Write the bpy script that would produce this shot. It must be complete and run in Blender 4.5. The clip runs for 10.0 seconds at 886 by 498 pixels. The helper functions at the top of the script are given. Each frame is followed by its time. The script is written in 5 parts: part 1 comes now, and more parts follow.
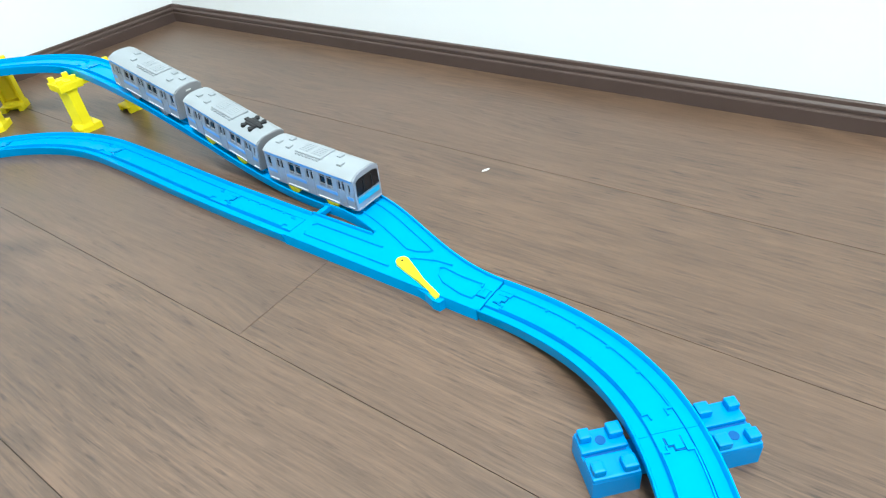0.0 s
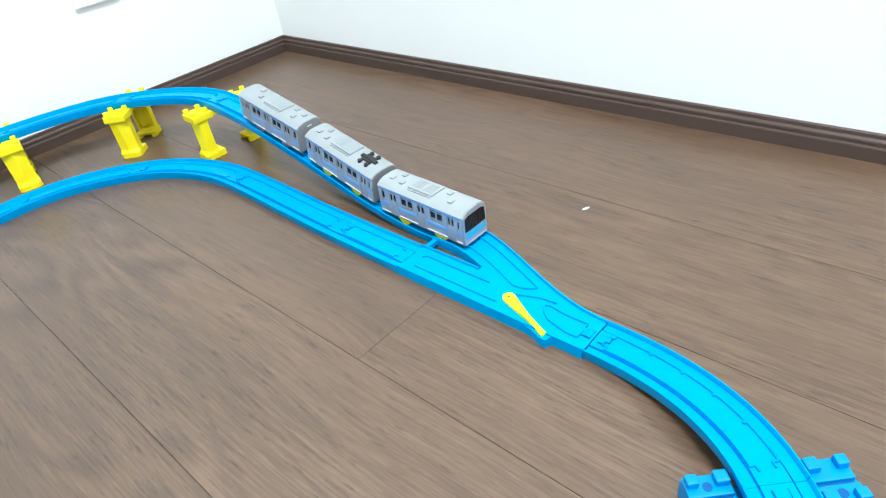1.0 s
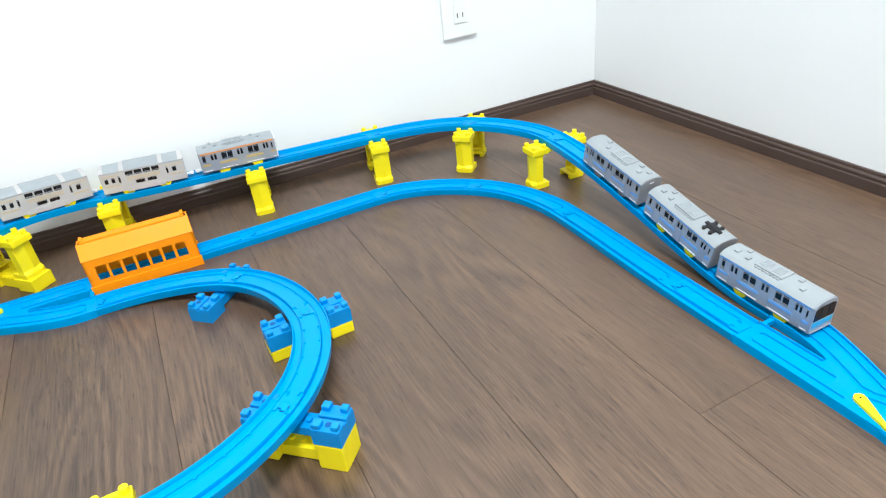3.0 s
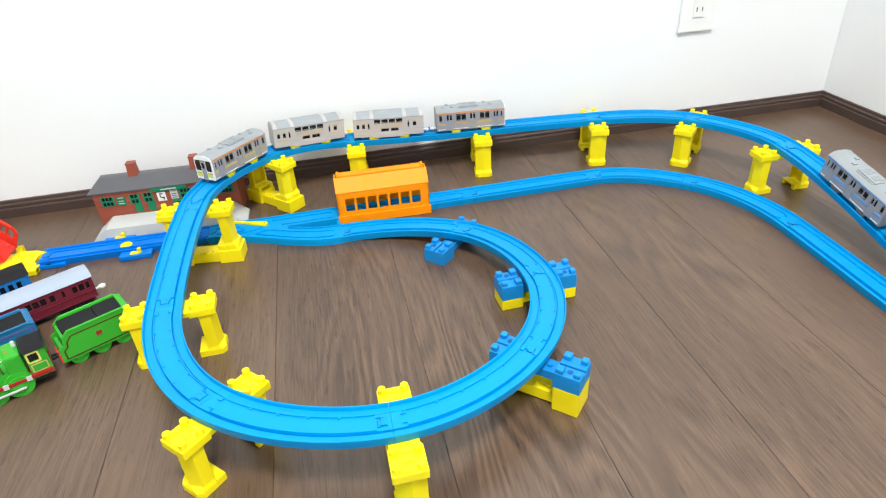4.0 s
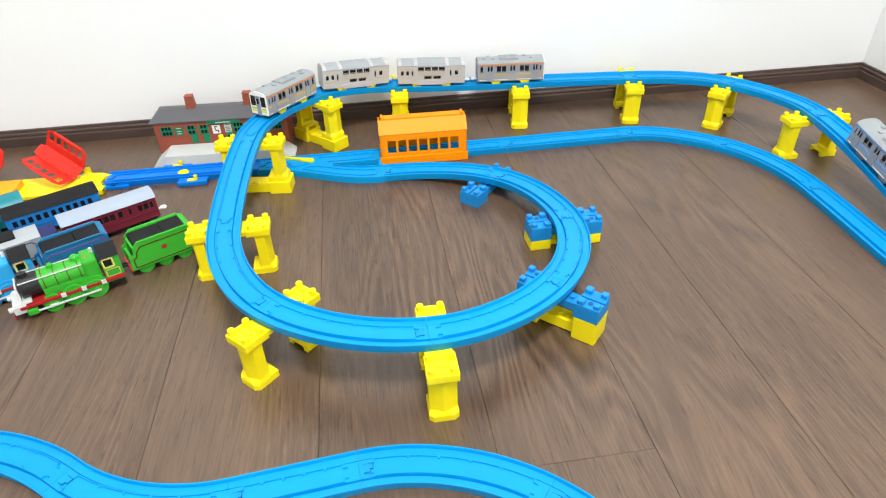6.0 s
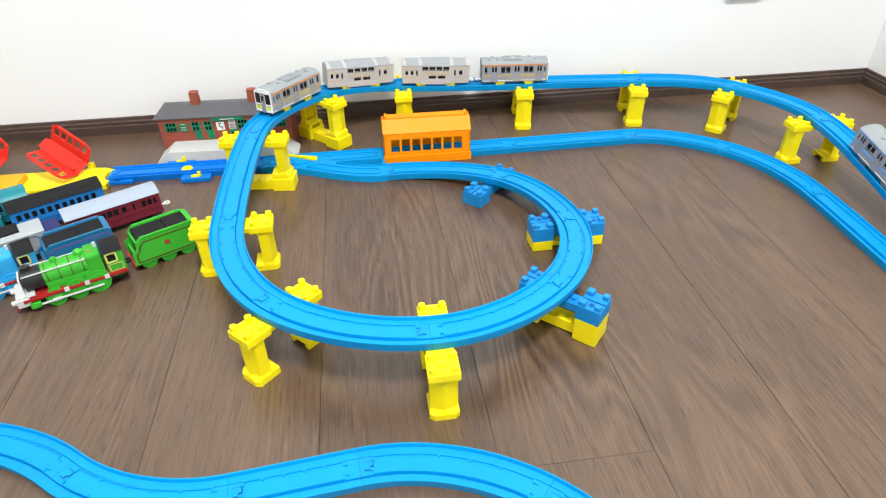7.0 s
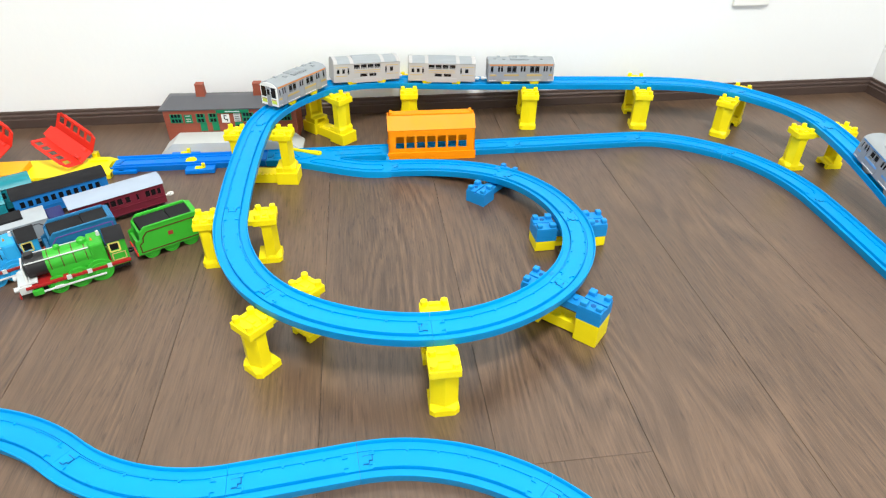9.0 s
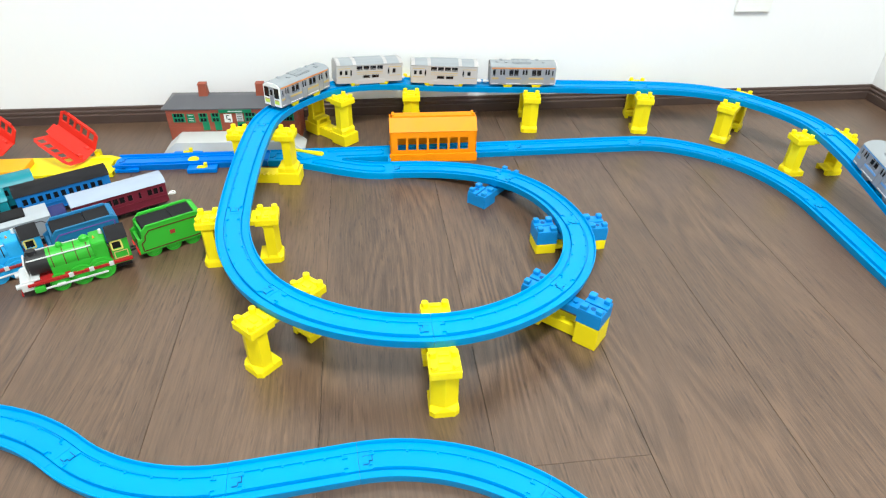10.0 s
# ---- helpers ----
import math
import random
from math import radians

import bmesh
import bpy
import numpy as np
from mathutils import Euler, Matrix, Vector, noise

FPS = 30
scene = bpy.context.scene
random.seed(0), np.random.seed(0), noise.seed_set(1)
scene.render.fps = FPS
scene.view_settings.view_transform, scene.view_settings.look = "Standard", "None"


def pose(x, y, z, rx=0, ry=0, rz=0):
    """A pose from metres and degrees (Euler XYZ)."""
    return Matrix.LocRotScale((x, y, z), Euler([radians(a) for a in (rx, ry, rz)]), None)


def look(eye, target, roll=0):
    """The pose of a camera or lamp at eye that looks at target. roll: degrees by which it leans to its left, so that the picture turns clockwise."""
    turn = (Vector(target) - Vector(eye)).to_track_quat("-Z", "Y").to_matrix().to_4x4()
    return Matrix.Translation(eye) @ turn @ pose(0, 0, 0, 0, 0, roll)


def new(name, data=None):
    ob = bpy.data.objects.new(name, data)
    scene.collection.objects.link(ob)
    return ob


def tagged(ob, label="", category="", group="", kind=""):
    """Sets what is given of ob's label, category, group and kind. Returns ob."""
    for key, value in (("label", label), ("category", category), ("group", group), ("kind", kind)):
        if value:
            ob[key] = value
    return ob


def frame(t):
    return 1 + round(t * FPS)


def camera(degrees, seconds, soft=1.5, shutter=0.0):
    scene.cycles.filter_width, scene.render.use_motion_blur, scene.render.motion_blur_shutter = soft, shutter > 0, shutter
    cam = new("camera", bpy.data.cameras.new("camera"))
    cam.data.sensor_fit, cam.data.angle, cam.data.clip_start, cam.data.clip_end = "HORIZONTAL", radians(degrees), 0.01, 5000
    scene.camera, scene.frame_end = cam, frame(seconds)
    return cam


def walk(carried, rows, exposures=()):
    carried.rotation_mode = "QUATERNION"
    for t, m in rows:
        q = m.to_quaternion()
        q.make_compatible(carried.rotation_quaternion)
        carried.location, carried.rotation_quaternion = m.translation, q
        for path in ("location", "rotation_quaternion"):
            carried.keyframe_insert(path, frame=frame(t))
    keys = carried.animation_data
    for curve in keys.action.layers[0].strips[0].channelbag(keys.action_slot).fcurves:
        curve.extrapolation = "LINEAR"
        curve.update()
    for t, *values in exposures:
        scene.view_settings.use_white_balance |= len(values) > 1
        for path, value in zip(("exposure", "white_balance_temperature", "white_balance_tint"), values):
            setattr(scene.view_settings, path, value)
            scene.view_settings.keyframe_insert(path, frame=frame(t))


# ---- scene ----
cam = camera(71.1, 10.0, 1.2)
PATH = [
    (0, (0.322, -0.658, 0.322), (1.557, 0.342, -0.892), -7.1),
    (0.5, (0.313, -0.646, 0.335), (1.443, 0.497, -0.855), -10.1),
    (1, (0.294, -0.645, 0.363), (1.411, 0.543, -0.795), -9.5),
    (1.5, (0.261, -0.644, 0.389), (1.318, 0.62, -0.744), -8.6),
    (2, (0.218, -0.625, 0.42), (1.188, 0.745, -0.667), -8.0),
    (2.5, (0.183, -0.602, 0.436), (1.062, 0.86, -0.608), -7.2),
    (3, (0.131, -0.586, 0.447), (0.826, 0.977, -0.591), -6.6),
    (3.2, (0.1, -0.58, 0.447), (0.701, 1.008, -0.61), -5.8),
    (4.3, (-0.037, -0.616, 0.486), (0.202, 1.059, -0.58), -3.2),
    (4.5, (-0.045, -0.63, 0.488), (0.169, 1.032, -0.603), -2.9),
    (5, (-0.043, -0.653, 0.486), (0.157, 0.971, -0.665), -2.3),
    (5.5, (-0.037, -0.659, 0.485), (0.172, 0.954, -0.679), -2.1),
    (7, (-0.04, -0.662, 0.486), (0.172, 0.949, -0.68), -0.9),
    (7.5, (-0.039, -0.663, 0.488), (0.166, 0.957, -0.667), -1.1),
    (8, (-0.04, -0.664, 0.492), (0.176, 0.962, -0.651), -0.6),
    (8.5, (-0.042, -0.665, 0.489), (0.18, 0.953, -0.665), 0.2),
    (9, (-0.045, -0.664, 0.485), (0.17, 0.945, -0.683), 0.6),
    (9.5, (-0.047, -0.666, 0.487), (0.169, 0.945, -0.679), 1.0),
    (10, (-0.048, -0.666, 0.487), (0.171, 0.946, -0.677), 1.3),
]
LOOKS = [(0, 0.22, 5800, -4), (1.5, 0.17, 5850, -1), (2.5, 0.05, 5950, 1), (3.2, 0.0, 6100, 3), (4.5, -0.05, 6500, 6), (9, 0.0, 6500, 4), (10, 0.02, 6300, 2)]
walk(cam, [(t, look(eye, target, roll)) for t, eye, target, roll in PATH], LOOKS)

# ---- light: one ceiling lamp in a closed white room ----
world = bpy.data.worlds.new("world")
world.use_nodes = True
world.node_tree.nodes["Background"].inputs[0].default_value = (0.8, 0.9, 1.0, 1)
world.node_tree.nodes["Background"].inputs[1].default_value = 0.05
scene.world = world


def area_lamp(name, size, power, m, color=(1, 1, 1)):
    data = bpy.data.lights.new(name, "AREA")
    data.shape, data.size, data.energy, data.color = "DISK", size, power, color
    ob = new(name, data)
    ob.matrix_world = m
    return ob


area_lamp("ceiling_lamp", 0.6, 77, pose(0.12, -0.98, 2.36), (1.0, 0.985, 0.97))
scene.view_settings.exposure = 0.0

# ---- materials ----


def nodes_of(name):
    mat = bpy.data.materials.new(name)
    mat.use_nodes = True
    nt = mat.node_tree
    return mat, nt, nt.nodes["Principled BSDF"]


def node(nt, kind, **inputs):
    n = nt.nodes.new(kind)
    for key, value in inputs.items():
        n.inputs[key.replace("_", " ")].default_value = value
    return n


def plastic(name, color, rough=0.35, spread=0.06, bump=0.02, metal=0.0, scale=60.0, sheen=0.28):
    """Moulded toy plastic: faint mottling at two scales, scuffs in the gloss, fine relief."""
    mat, nt, bsdf = nodes_of(name)
    tex = node(nt, "ShaderNodeTexCoord")
    big = node(nt, "ShaderNodeTexNoise", Scale=scale, Detail=4.0)
    fine = node(nt, "ShaderNodeTexNoise", Scale=scale * 14, Detail=3.0)
    info = node(nt, "ShaderNodeObjectInfo")
    nt.links.new(tex.outputs["Object"], big.inputs["Vector"])
    nt.links.new(tex.outputs["Object"], fine.inputs["Vector"])
    mix = node(nt, "ShaderNodeMix")
    mix.data_type = "RGBA"
    mix.inputs[6].default_value = (*[c * (1 - spread) for c in color], 1)
    mix.inputs[7].default_value = (*[min(1, c * (1 + spread)) for c in color], 1)
    nt.links.new(big.outputs["Fac"], mix.inputs[0])
    hsv = node(nt, "ShaderNodeHueSaturation")
    rng = node(nt, "ShaderNodeMapRange")
    rng.inputs[3].default_value, rng.inputs[4].default_value = 0.95, 1.05
    nt.links.new(info.outputs["Random"], rng.inputs[0])
    nt.links.new(rng.outputs[0], hsv.inputs["Value"])
    nt.links.new(mix.outputs[2], hsv.inputs["Color"])
    nt.links.new(hsv.outputs[0], bsdf.inputs["Base Color"])
    gl = node(nt, "ShaderNodeMapRange")
    gl.inputs[3].default_value, gl.inputs[4].default_value = rough - 0.08, rough + 0.12
    nt.links.new(big.outputs["Fac"], gl.inputs[0])
    nt.links.new(gl.outputs[0], bsdf.inputs["Roughness"])
    b = node(nt, "ShaderNodeBump", Strength=bump * 4, Distance=0.0004)
    nt.links.new(fine.outputs["Fac"], b.inputs["Height"])
    nt.links.new(b.outputs[0], bsdf.inputs["Normal"])
    bsdf.inputs["Metallic"].default_value = metal
    bsdf.inputs["Specular IOR Level"].default_value = sheen
    return mat


def wood_floor(name):
    """Brown printed wood: long grain along y, cathedral whorls, pale streaks, satin lacquer."""
    mat, nt, bsdf = nodes_of(name)
    geo = node(nt, "ShaderNodeNewGeometry")
    info = node(nt, "ShaderNodeObjectInfo")
    shift = node(nt, "ShaderNodeVectorMath")
    shift.operation = "SCALE"
    comb = node(nt, "ShaderNodeCombineXYZ")
    nt.links.new(info.outputs["Random"], comb.inputs[0])
    nt.links.new(info.outputs["Random"], comb.inputs[1])
    nt.links.new(comb.outputs[0], shift.inputs[0])
    shift.inputs["Scale"].default_value = 7.0
    add = node(nt, "ShaderNodeVectorMath")
    nt.links.new(geo.outputs["Position"], add.inputs[0])
    nt.links.new(shift.outputs[0], add.inputs[1])

    def scaled(v, sx, sy):
        m = node(nt, "ShaderNodeMapping")
        m.inputs["Scale"].default_value = (sx, sy, 1)
        nt.links.new(v, m.inputs["Vector"])
        return m.outputs[0]

    def math_node(op, x, y, clamp=False):
        m = node(nt, "ShaderNodeMath")
        m.operation, m.use_clamp = op, clamp
        for k, v in enumerate((x, y)):
            if isinstance(v, (int, float)):
                m.inputs[k].default_value = v
            else:
                nt.links.new(v, m.inputs[k])
        return m.outputs[0]

    def noise_of(sx, sy, detail, rough):
        n = node(nt, "ShaderNodeTexNoise", Scale=1.0, Detail=detail, Roughness=rough)
        nt.links.new(scaled(add.outputs[0], sx, sy), n.inputs["Vector"])
        return n.outputs["Fac"]

    # the grain wanders: its coordinates are bent sideways by slow noise and round knots
    knot = node(nt, "ShaderNodeTexVoronoi", Scale=1.0, Randomness=1.0)
    nt.links.new(scaled(add.outputs[0], 7.0, 2.6), knot.inputs["Vector"])
    near_knot = node(nt, "ShaderNodeMapRange")
    near_knot.interpolation_type = "SMOOTHSTEP"
    for k, v in enumerate((0.0, 0.42, 1.0, 0.0)):
        near_knot.inputs[k + 1].default_value = v
    nt.links.new(knot.outputs["Distance"], near_knot.inputs[0])
    bend = math_node("ADD", math_node("MULTIPLY", noise_of(4.0, 1.5, 2.0, 0.5), 0.045), math_node("MULTIPLY", near_knot.outputs[0], 0.016))
    side = node(nt, "ShaderNodeCombineXYZ")
    nt.links.new(bend, side.inputs[0])
    bent = node(nt, "ShaderNodeVectorMath")
    nt.links.new(add.outputs[0], bent.inputs[0])
    nt.links.new(side.outputs[0], bent.inputs[1])

    def bent_noise(sx, sy, detail, rough):
        n = node(nt, "ShaderNodeTexNoise", Scale=1.0, Detail=detail, Roughness=rough)
        nt.links.new(scaled(bent.outputs[0], sx, sy), n.inputs["Vector"])
        return n.outputs["Fac"]

    def centred(v, gain):
        return math_node("MULTIPLY", math_node("SUBTRACT", v, 0.5), gain)

    rings = math_node("SINE", math_node("MULTIPLY", bent_noise(7.0, 1.1, 2.0, 0.45), 170.0), 0.0)
    ring_mask = math_node("MULTIPLY", math_node("SUBTRACT", noise_of(5.0, 2.0, 2.0, 0.5), 0.46, True), 0.70, True)
    cloud = node(nt, "ShaderNodeTexNoise", Scale=1.0, Detail=4.0, Roughness=0.55)
    nt.links.new(scaled(bent.outputs[0], 11.0, 2.6), cloud.inputs["Vector"])
    band = bent_noise(85.0, 3.0, 4.0, 0.65)
    grain = bent_noise(380.0, 15.0, 5.0, 0.72)
    grain_mask = math_node("ADD", math_node("MULTIPLY", noise_of(9.0, 3.0, 3.0, 0.55), 1.7), -0.25, True)
    strokes = bent_noise(300.0, 32.0, 3.0, 0.6)
    dark_strokes = math_node("MULTIPLY", math_node("SUBTRACT", strokes, 0.57, True), 2.6)
    pale_strokes = math_node("MULTIPLY", math_node("SUBTRACT", bent_noise(380.0, 40.0, 2.0, 0.5), 0.64, True), 2.2)
    tone = math_node("ADD", centred(cloud.outputs["Fac"], 0.40), 0.50)
    tone = math_node("ADD", tone, centred(band, 0.34))
    tone = math_node("ADD", tone, math_node("MULTIPLY", centred(grain, 1.45), grain_mask))
    tone = math_node("ADD", tone, math_node("MULTIPLY", rings, ring_mask))
    tone = math_node("SUBTRACT", tone, math_node("MULTIPLY", dark_strokes, grain_mask))
    tone = math_node("ADD", tone, math_node("MULTIPLY", pale_strokes, grain_mask))
    core = math_node("SUBTRACT", near_knot.outputs[0], 0.86, True)
    tone = math_node("SUBTRACT", tone, math_node("MULTIPLY", core, 2.6))
    tone = math_node("ADD", tone, centred(info.outputs["Random"], 0.14))
    ramp = node(nt, "ShaderNodeValToRGB")
    cr = ramp.color_ramp
    cr.elements[0].position, cr.elements[0].color = 0.20, (0.040, 0.0225, 0.0140, 1)
    cr.elements[1].position, cr.elements[1].color = 0.80, (0.165, 0.099, 0.061, 1)
    e = cr.elements.new(0.5)
    e.color = (0.100, 0.0595, 0.0362, 1)
    nt.links.new(tone, ramp.inputs[0])
    nt.links.new(ramp.outputs[0], bsdf.inputs["Base Color"])
    gl = node(nt, "ShaderNodeMapRange")
    gl.inputs[3].default_value, gl.inputs[4].default_value = 0.30, 0.40
    nt.links.new(cloud.outputs["Fac"], gl.inputs[0])
    nt.links.new(gl.outputs[0], bsdf.inputs["Roughness"])
    bsdf.inputs["Specular IOR Level"].default_value = 0.70
    b = node(nt, "ShaderNodeBump", Strength=0.25, Distance=0.0004)
    nt.links.new(grain, b.inputs["Height"])
    nt.links.new(b.outputs[0], bsdf.inputs["Normal"])
    return mat


RAIL = plastic("rail_blue_plastic", (0.005, 0.280, 0.64), 0.40, 0.05, sheen=0.2)
SIDING = plastic("deep_blue_plastic", (0.002, 0.175, 0.66), 0.38, 0.05)
BLOCK = plastic("block_blue_plastic", (0.012, 0.235, 0.60), 0.42, 0.06)
YELLOW = plastic("yellow_plastic", (0.92, 0.75, 0.008), 0.38, 0.05)
ORANGE = plastic("orange_plastic", (0.95, 0.285, 0.004), 0.42, 0.04, sheen=0.15)
WALLPAPER = plastic("white_wallpaper", (0.86, 0.87, 0.88), 0.8, 0.015, 0.12, scale=8.0)
CEILING = plastic("white_ceiling", (0.85, 0.85, 0.84), 0.9, 0.02, 0.1, scale=6.0)
SKIRT = plastic("dark_brown_moulding", (0.075, 0.05, 0.042), 0.42, 0.12, 0.05, scale=20.0)
FLOOR = wood_floor("brown_wood_floor")
GROOVE = plastic("dark_floor_joint", (0.030, 0.021, 0.016), 0.7)
WHITE = plastic("white_plastic", (0.82, 0.82, 0.8), 0.35, 0.02)

# ---- mesh helpers ----


def bm_box(bm, x0, y0, z0, x1, y1, z1, bevel=0.0, m=None):
    m = m or Matrix()
    vs = [bm.verts.new(m @ Vector((x, y, z))) for z in (z0, z1) for y in (y0, y1) for x in (x0, x1)]
    fs = [bm.faces.new([vs[i] for i in q]) for q in ((0, 2, 3, 1), (4, 5, 7, 6), (0, 1, 5, 4), (2, 6, 7, 3), (0, 4, 6, 2), (1, 3, 7, 5))]
    if bevel:
        es = list({e for f in fs for e in f.edges})
        bmesh.ops.bevel(bm, geom=es, offset=bevel, segments=2, affect="EDGES", profile=0.6)


def bm_prism(bm, outline, z0, z1, m=None, top=None):
    """An upright prism over a counter-clockwise outline; top: another outline of as many points for its upper end."""
    m = m or Matrix()
    top = top or outline
    lo = [bm.verts.new(m @ Vector((x, y, z0))) for x, y in outline]
    hi = [bm.verts.new(m @ Vector((x, y, z1))) for x, y in top]
    n = len(lo)
    bm.faces.new(lo[::-1])
    bm.faces.new(hi)
    for i in range(n):
        bm.faces.new((lo[i], lo[(i + 1) % n], hi[(i + 1) % n], hi[i]))


def bm_cyl(bm, r, length, m, seg=20, r2=None):
    """A cylinder along its own z, from 0 to length."""
    r2 = r if r2 is None else r2
    ring = [(math.cos(2 * math.pi * k / seg), math.sin(2 * math.pi * k / seg)) for k in range(seg)]
    bm_prism(bm, [(c * r, s * r) for c, s in ring], 0, length, m, [(c * r2, s * r2) for c, s in ring])


def bm_sweep(bm, stations, profile, closed=True):
    """A profile of (side, up) carried along stations of (place, side, up)."""
    rows = [[bm.verts.new(p + a * s + u * h) for a, h in profile] for p, s, u in stations]
    n = len(profile)
    for r0, r1 in zip(rows, rows[1:]):
        for i in range(n if closed else n - 1):
            j = (i + 1) % n
            bm.faces.new((r0[i], r0[j], r1[j], r1[i]))
    if closed:
        bm.faces.new(rows[0][::-1])
        bm.faces.new(rows[-1])


def link(name, bm, material, smooth=None):
    bmesh.ops.recalc_face_normals(bm, faces=bm.faces[:])
    me = bpy.data.meshes.new(name)
    bm.to_mesh(me)
    bm.free()
    me.materials.append(material)
    if smooth:
        me.shade_smooth()
        me.set_sharp_from_angle(angle=radians(smooth))
    return new(name, me)


def part(name, bm, material, parent, label="", smooth=None):
    ob = link(name, bm, material, smooth)
    ob.parent = parent
    return tagged(ob, label)


def thing(name, label, category, m=None, group="", kind=""):
    ob = new(name)
    ob.empty_display_size = 0.02
    if m:
        ob.matrix_world = m
    return tagged(ob, label, category, group, kind)


def fresh():
    return bmesh.new()


# ---- room ----
XW, YW = 1.0035, 0.4700           # faces of the two walls seen
XL, YB, HC = -1.9, -2.3, 2.4    # the rest of the room


def slab(name, label, mat, *box):
    bm = fresh()
    bm_box(bm, *box)
    return tagged(link(name, bm, mat), label, "wall" if "wall" in name else name, "", "structure")


slab("wall_north", "plain white papered wall above a brown skirting", WALLPAPER, XL - 0.1, YW, -0.02, XW + 0.1, YW + 0.1, HC)
slab("wall_east", "plain white papered wall meeting the back wall", WALLPAPER, XW, YB - 0.1, -0.02, XW + 0.1, YW - 0.001, HC)
slab("wall_west", "plain white papered wall closing the room", WALLPAPER, XL - 0.1, YB - 0.1, -0.02, XL, YW - 0.001, HC)
slab("wall_south", "plain white papered wall closing the room", WALLPAPER, XL + 0.001, YB - 0.1, -0.02, XW - 0.001, YB, HC)
slab("ceiling", "plain white ceiling", CEILING, XL - 0.1, YB - 0.1, HC + 0.001, XW + 0.1, YW + 0.1, HC + 0.1)

SKIRT_PROFILE = ((0.0, 0.0), (0.0085, 0.0), (0.0085, 0.0150), (0.0078, 0.0162), (0.0064, 0.0166), (0.0060, 0.0188), (0.0068, 0.0200),
                 (0.0064, 0.0222), (0.0042, 0.0246), (0.0040, 0.0288), (0.0032, 0.0296), (0.0, 0.0296))


def skirting(label, stations):
    bm = fresh()
    bm_sweep(bm, stations, SKIRT_PROFILE)
    return tagged(link("baseboard", bm, SKIRT, 30), label, "skirting", "", "structure")


UP = Vector((0, 0, 1))
skirting("dark brown moulded skirting along the back wall", [(Vector((x, YW, 0)), Vector((sx, -1, 0)), UP) for x, sx in ((XL + 0.012, 0), (XW, -1))])
skirting("dark brown moulded skirting along the side wall", [(Vector((XW, y, 0)), Vector((-1, sy, 0)), UP) for y, sy in ((YW, -1), (YB + 0.012, 0))])
skirting("dark brown moulded skirting along the far wall", [(Vector((XL, y, 0)), Vector((1, 0, 0)), UP) for y in (YB + 0.012, YW - 0.001)])

# ---- rails ----
RW = 0.0200                     # half the width of a rail
RAIL_PROFILE = ((-RW + 0.0018, -0.0078), (RW - 0.0018, -0.0078), (RW - 0.0002, 0.0004), (RW, 0.0024), (RW - 0.0003, 0.0029), (RW - 0.0011, 0.0029), (RW - 0.0015, 0.0023),
                (RW - 0.0020, -0.0010), (0.0110, -0.0010), (0.0107, -0.0024), (0.0098, -0.0024), (0.0094, 0.0002), (-0.0094, 0.0002), (-0.0098, -0.0024), (-0.0107, -0.0024),
                (-0.0110, -0.0010), (-RW + 0.0020, -0.0010), (-RW + 0.0015, 0.0023), (-RW + 0.0011, 0.0029), (-RW + 0.0003, 0.0029), (-RW, 0.0024), (-RW + 0.0002, 0.0004))



def track_line(a, b, bend=1.0):
    """A smooth line between two joints (x, y, z, heading in degrees, slope), as a function of 0..1: place, side and up."""
    p0, p1 = Vector(a[:3]), Vector(b[:3])
    d = (p1 - p0).to_2d().length * bend
    t0 = Vector((math.cos(radians(a[3])), math.sin(radians(a[3])), a[4])) * d
    t1 = Vector((math.cos(radians(b[3])), math.sin(radians(b[3])), b[4])) * d

    def at(s):
        h = (2 * s**3 - 3 * s**2 + 1, s**3 - 2 * s**2 + s, -2 * s**3 + 3 * s**2, s**3 - s**2)
        g = (6 * s * s - 6 * s, 3 * s * s - 4 * s + 1, -6 * s * s + 6 * s, 3 * s * s - 2 * s)
        p = p0 * h[0] + t0 * h[1] + p1 * h[2] + t1 * h[3]
        v = (p0 * g[0] + t0 * g[1] + p1 * g[2] + t1 * g[3]).normalized()
        side = v.cross(UP).normalized()
        return p, side, side.cross(v).normalized()
    return at


def ribs(bm, at, length, lo=0.0, hi=1.0):
    """The two low guide ribs of a rail, which step in at the joints, with small nubs."""
    e = 0.0135 / length
    for sgn in (-1, 1):
        st = []
        for k in range(15):
            p, side, up = at(lo + e + (hi - lo - 2 * e) * k / 14)
            st.append((p + side * sgn * 0.0088, side, up))
        bm_sweep(bm, st, ((-0.0006, 0.0), (0.0006, 0.0), (0.0004, 0.0018), (-0.0004, 0.0018)))
        for s, way in ((lo + e, -1), (hi - e, 1)):
            m = frame_at(at, s)
            bm_box(bm, min(sgn * 0.0048, sgn * 0.0093), -0.0006, 0.0, max(sgn * 0.0048, sgn * 0.0093), 0.0006, 0.0017, 0, m)
            bm_box(bm, sgn * 0.0052 - 0.0005, min(0, way * 0.0042), 0.0, sgn * 0.0052 + 0.0005, max(0, way * 0.0042), 0.0016, 0, m)
        for k in (0.26, 0.42, 0.58, 0.74):
            m = frame_at(at, lo + (hi - lo) * k)
            bm_cyl(bm, 0.0014, 0.0014, m @ pose(sgn * 0.0078, 0, 0.0002), 8)


def frame_at(at, s):
    p, side, up = at(s)
    m = Matrix((side, up.cross(side), up)).transposed().to_4x4()
    m.translation = p
    return m


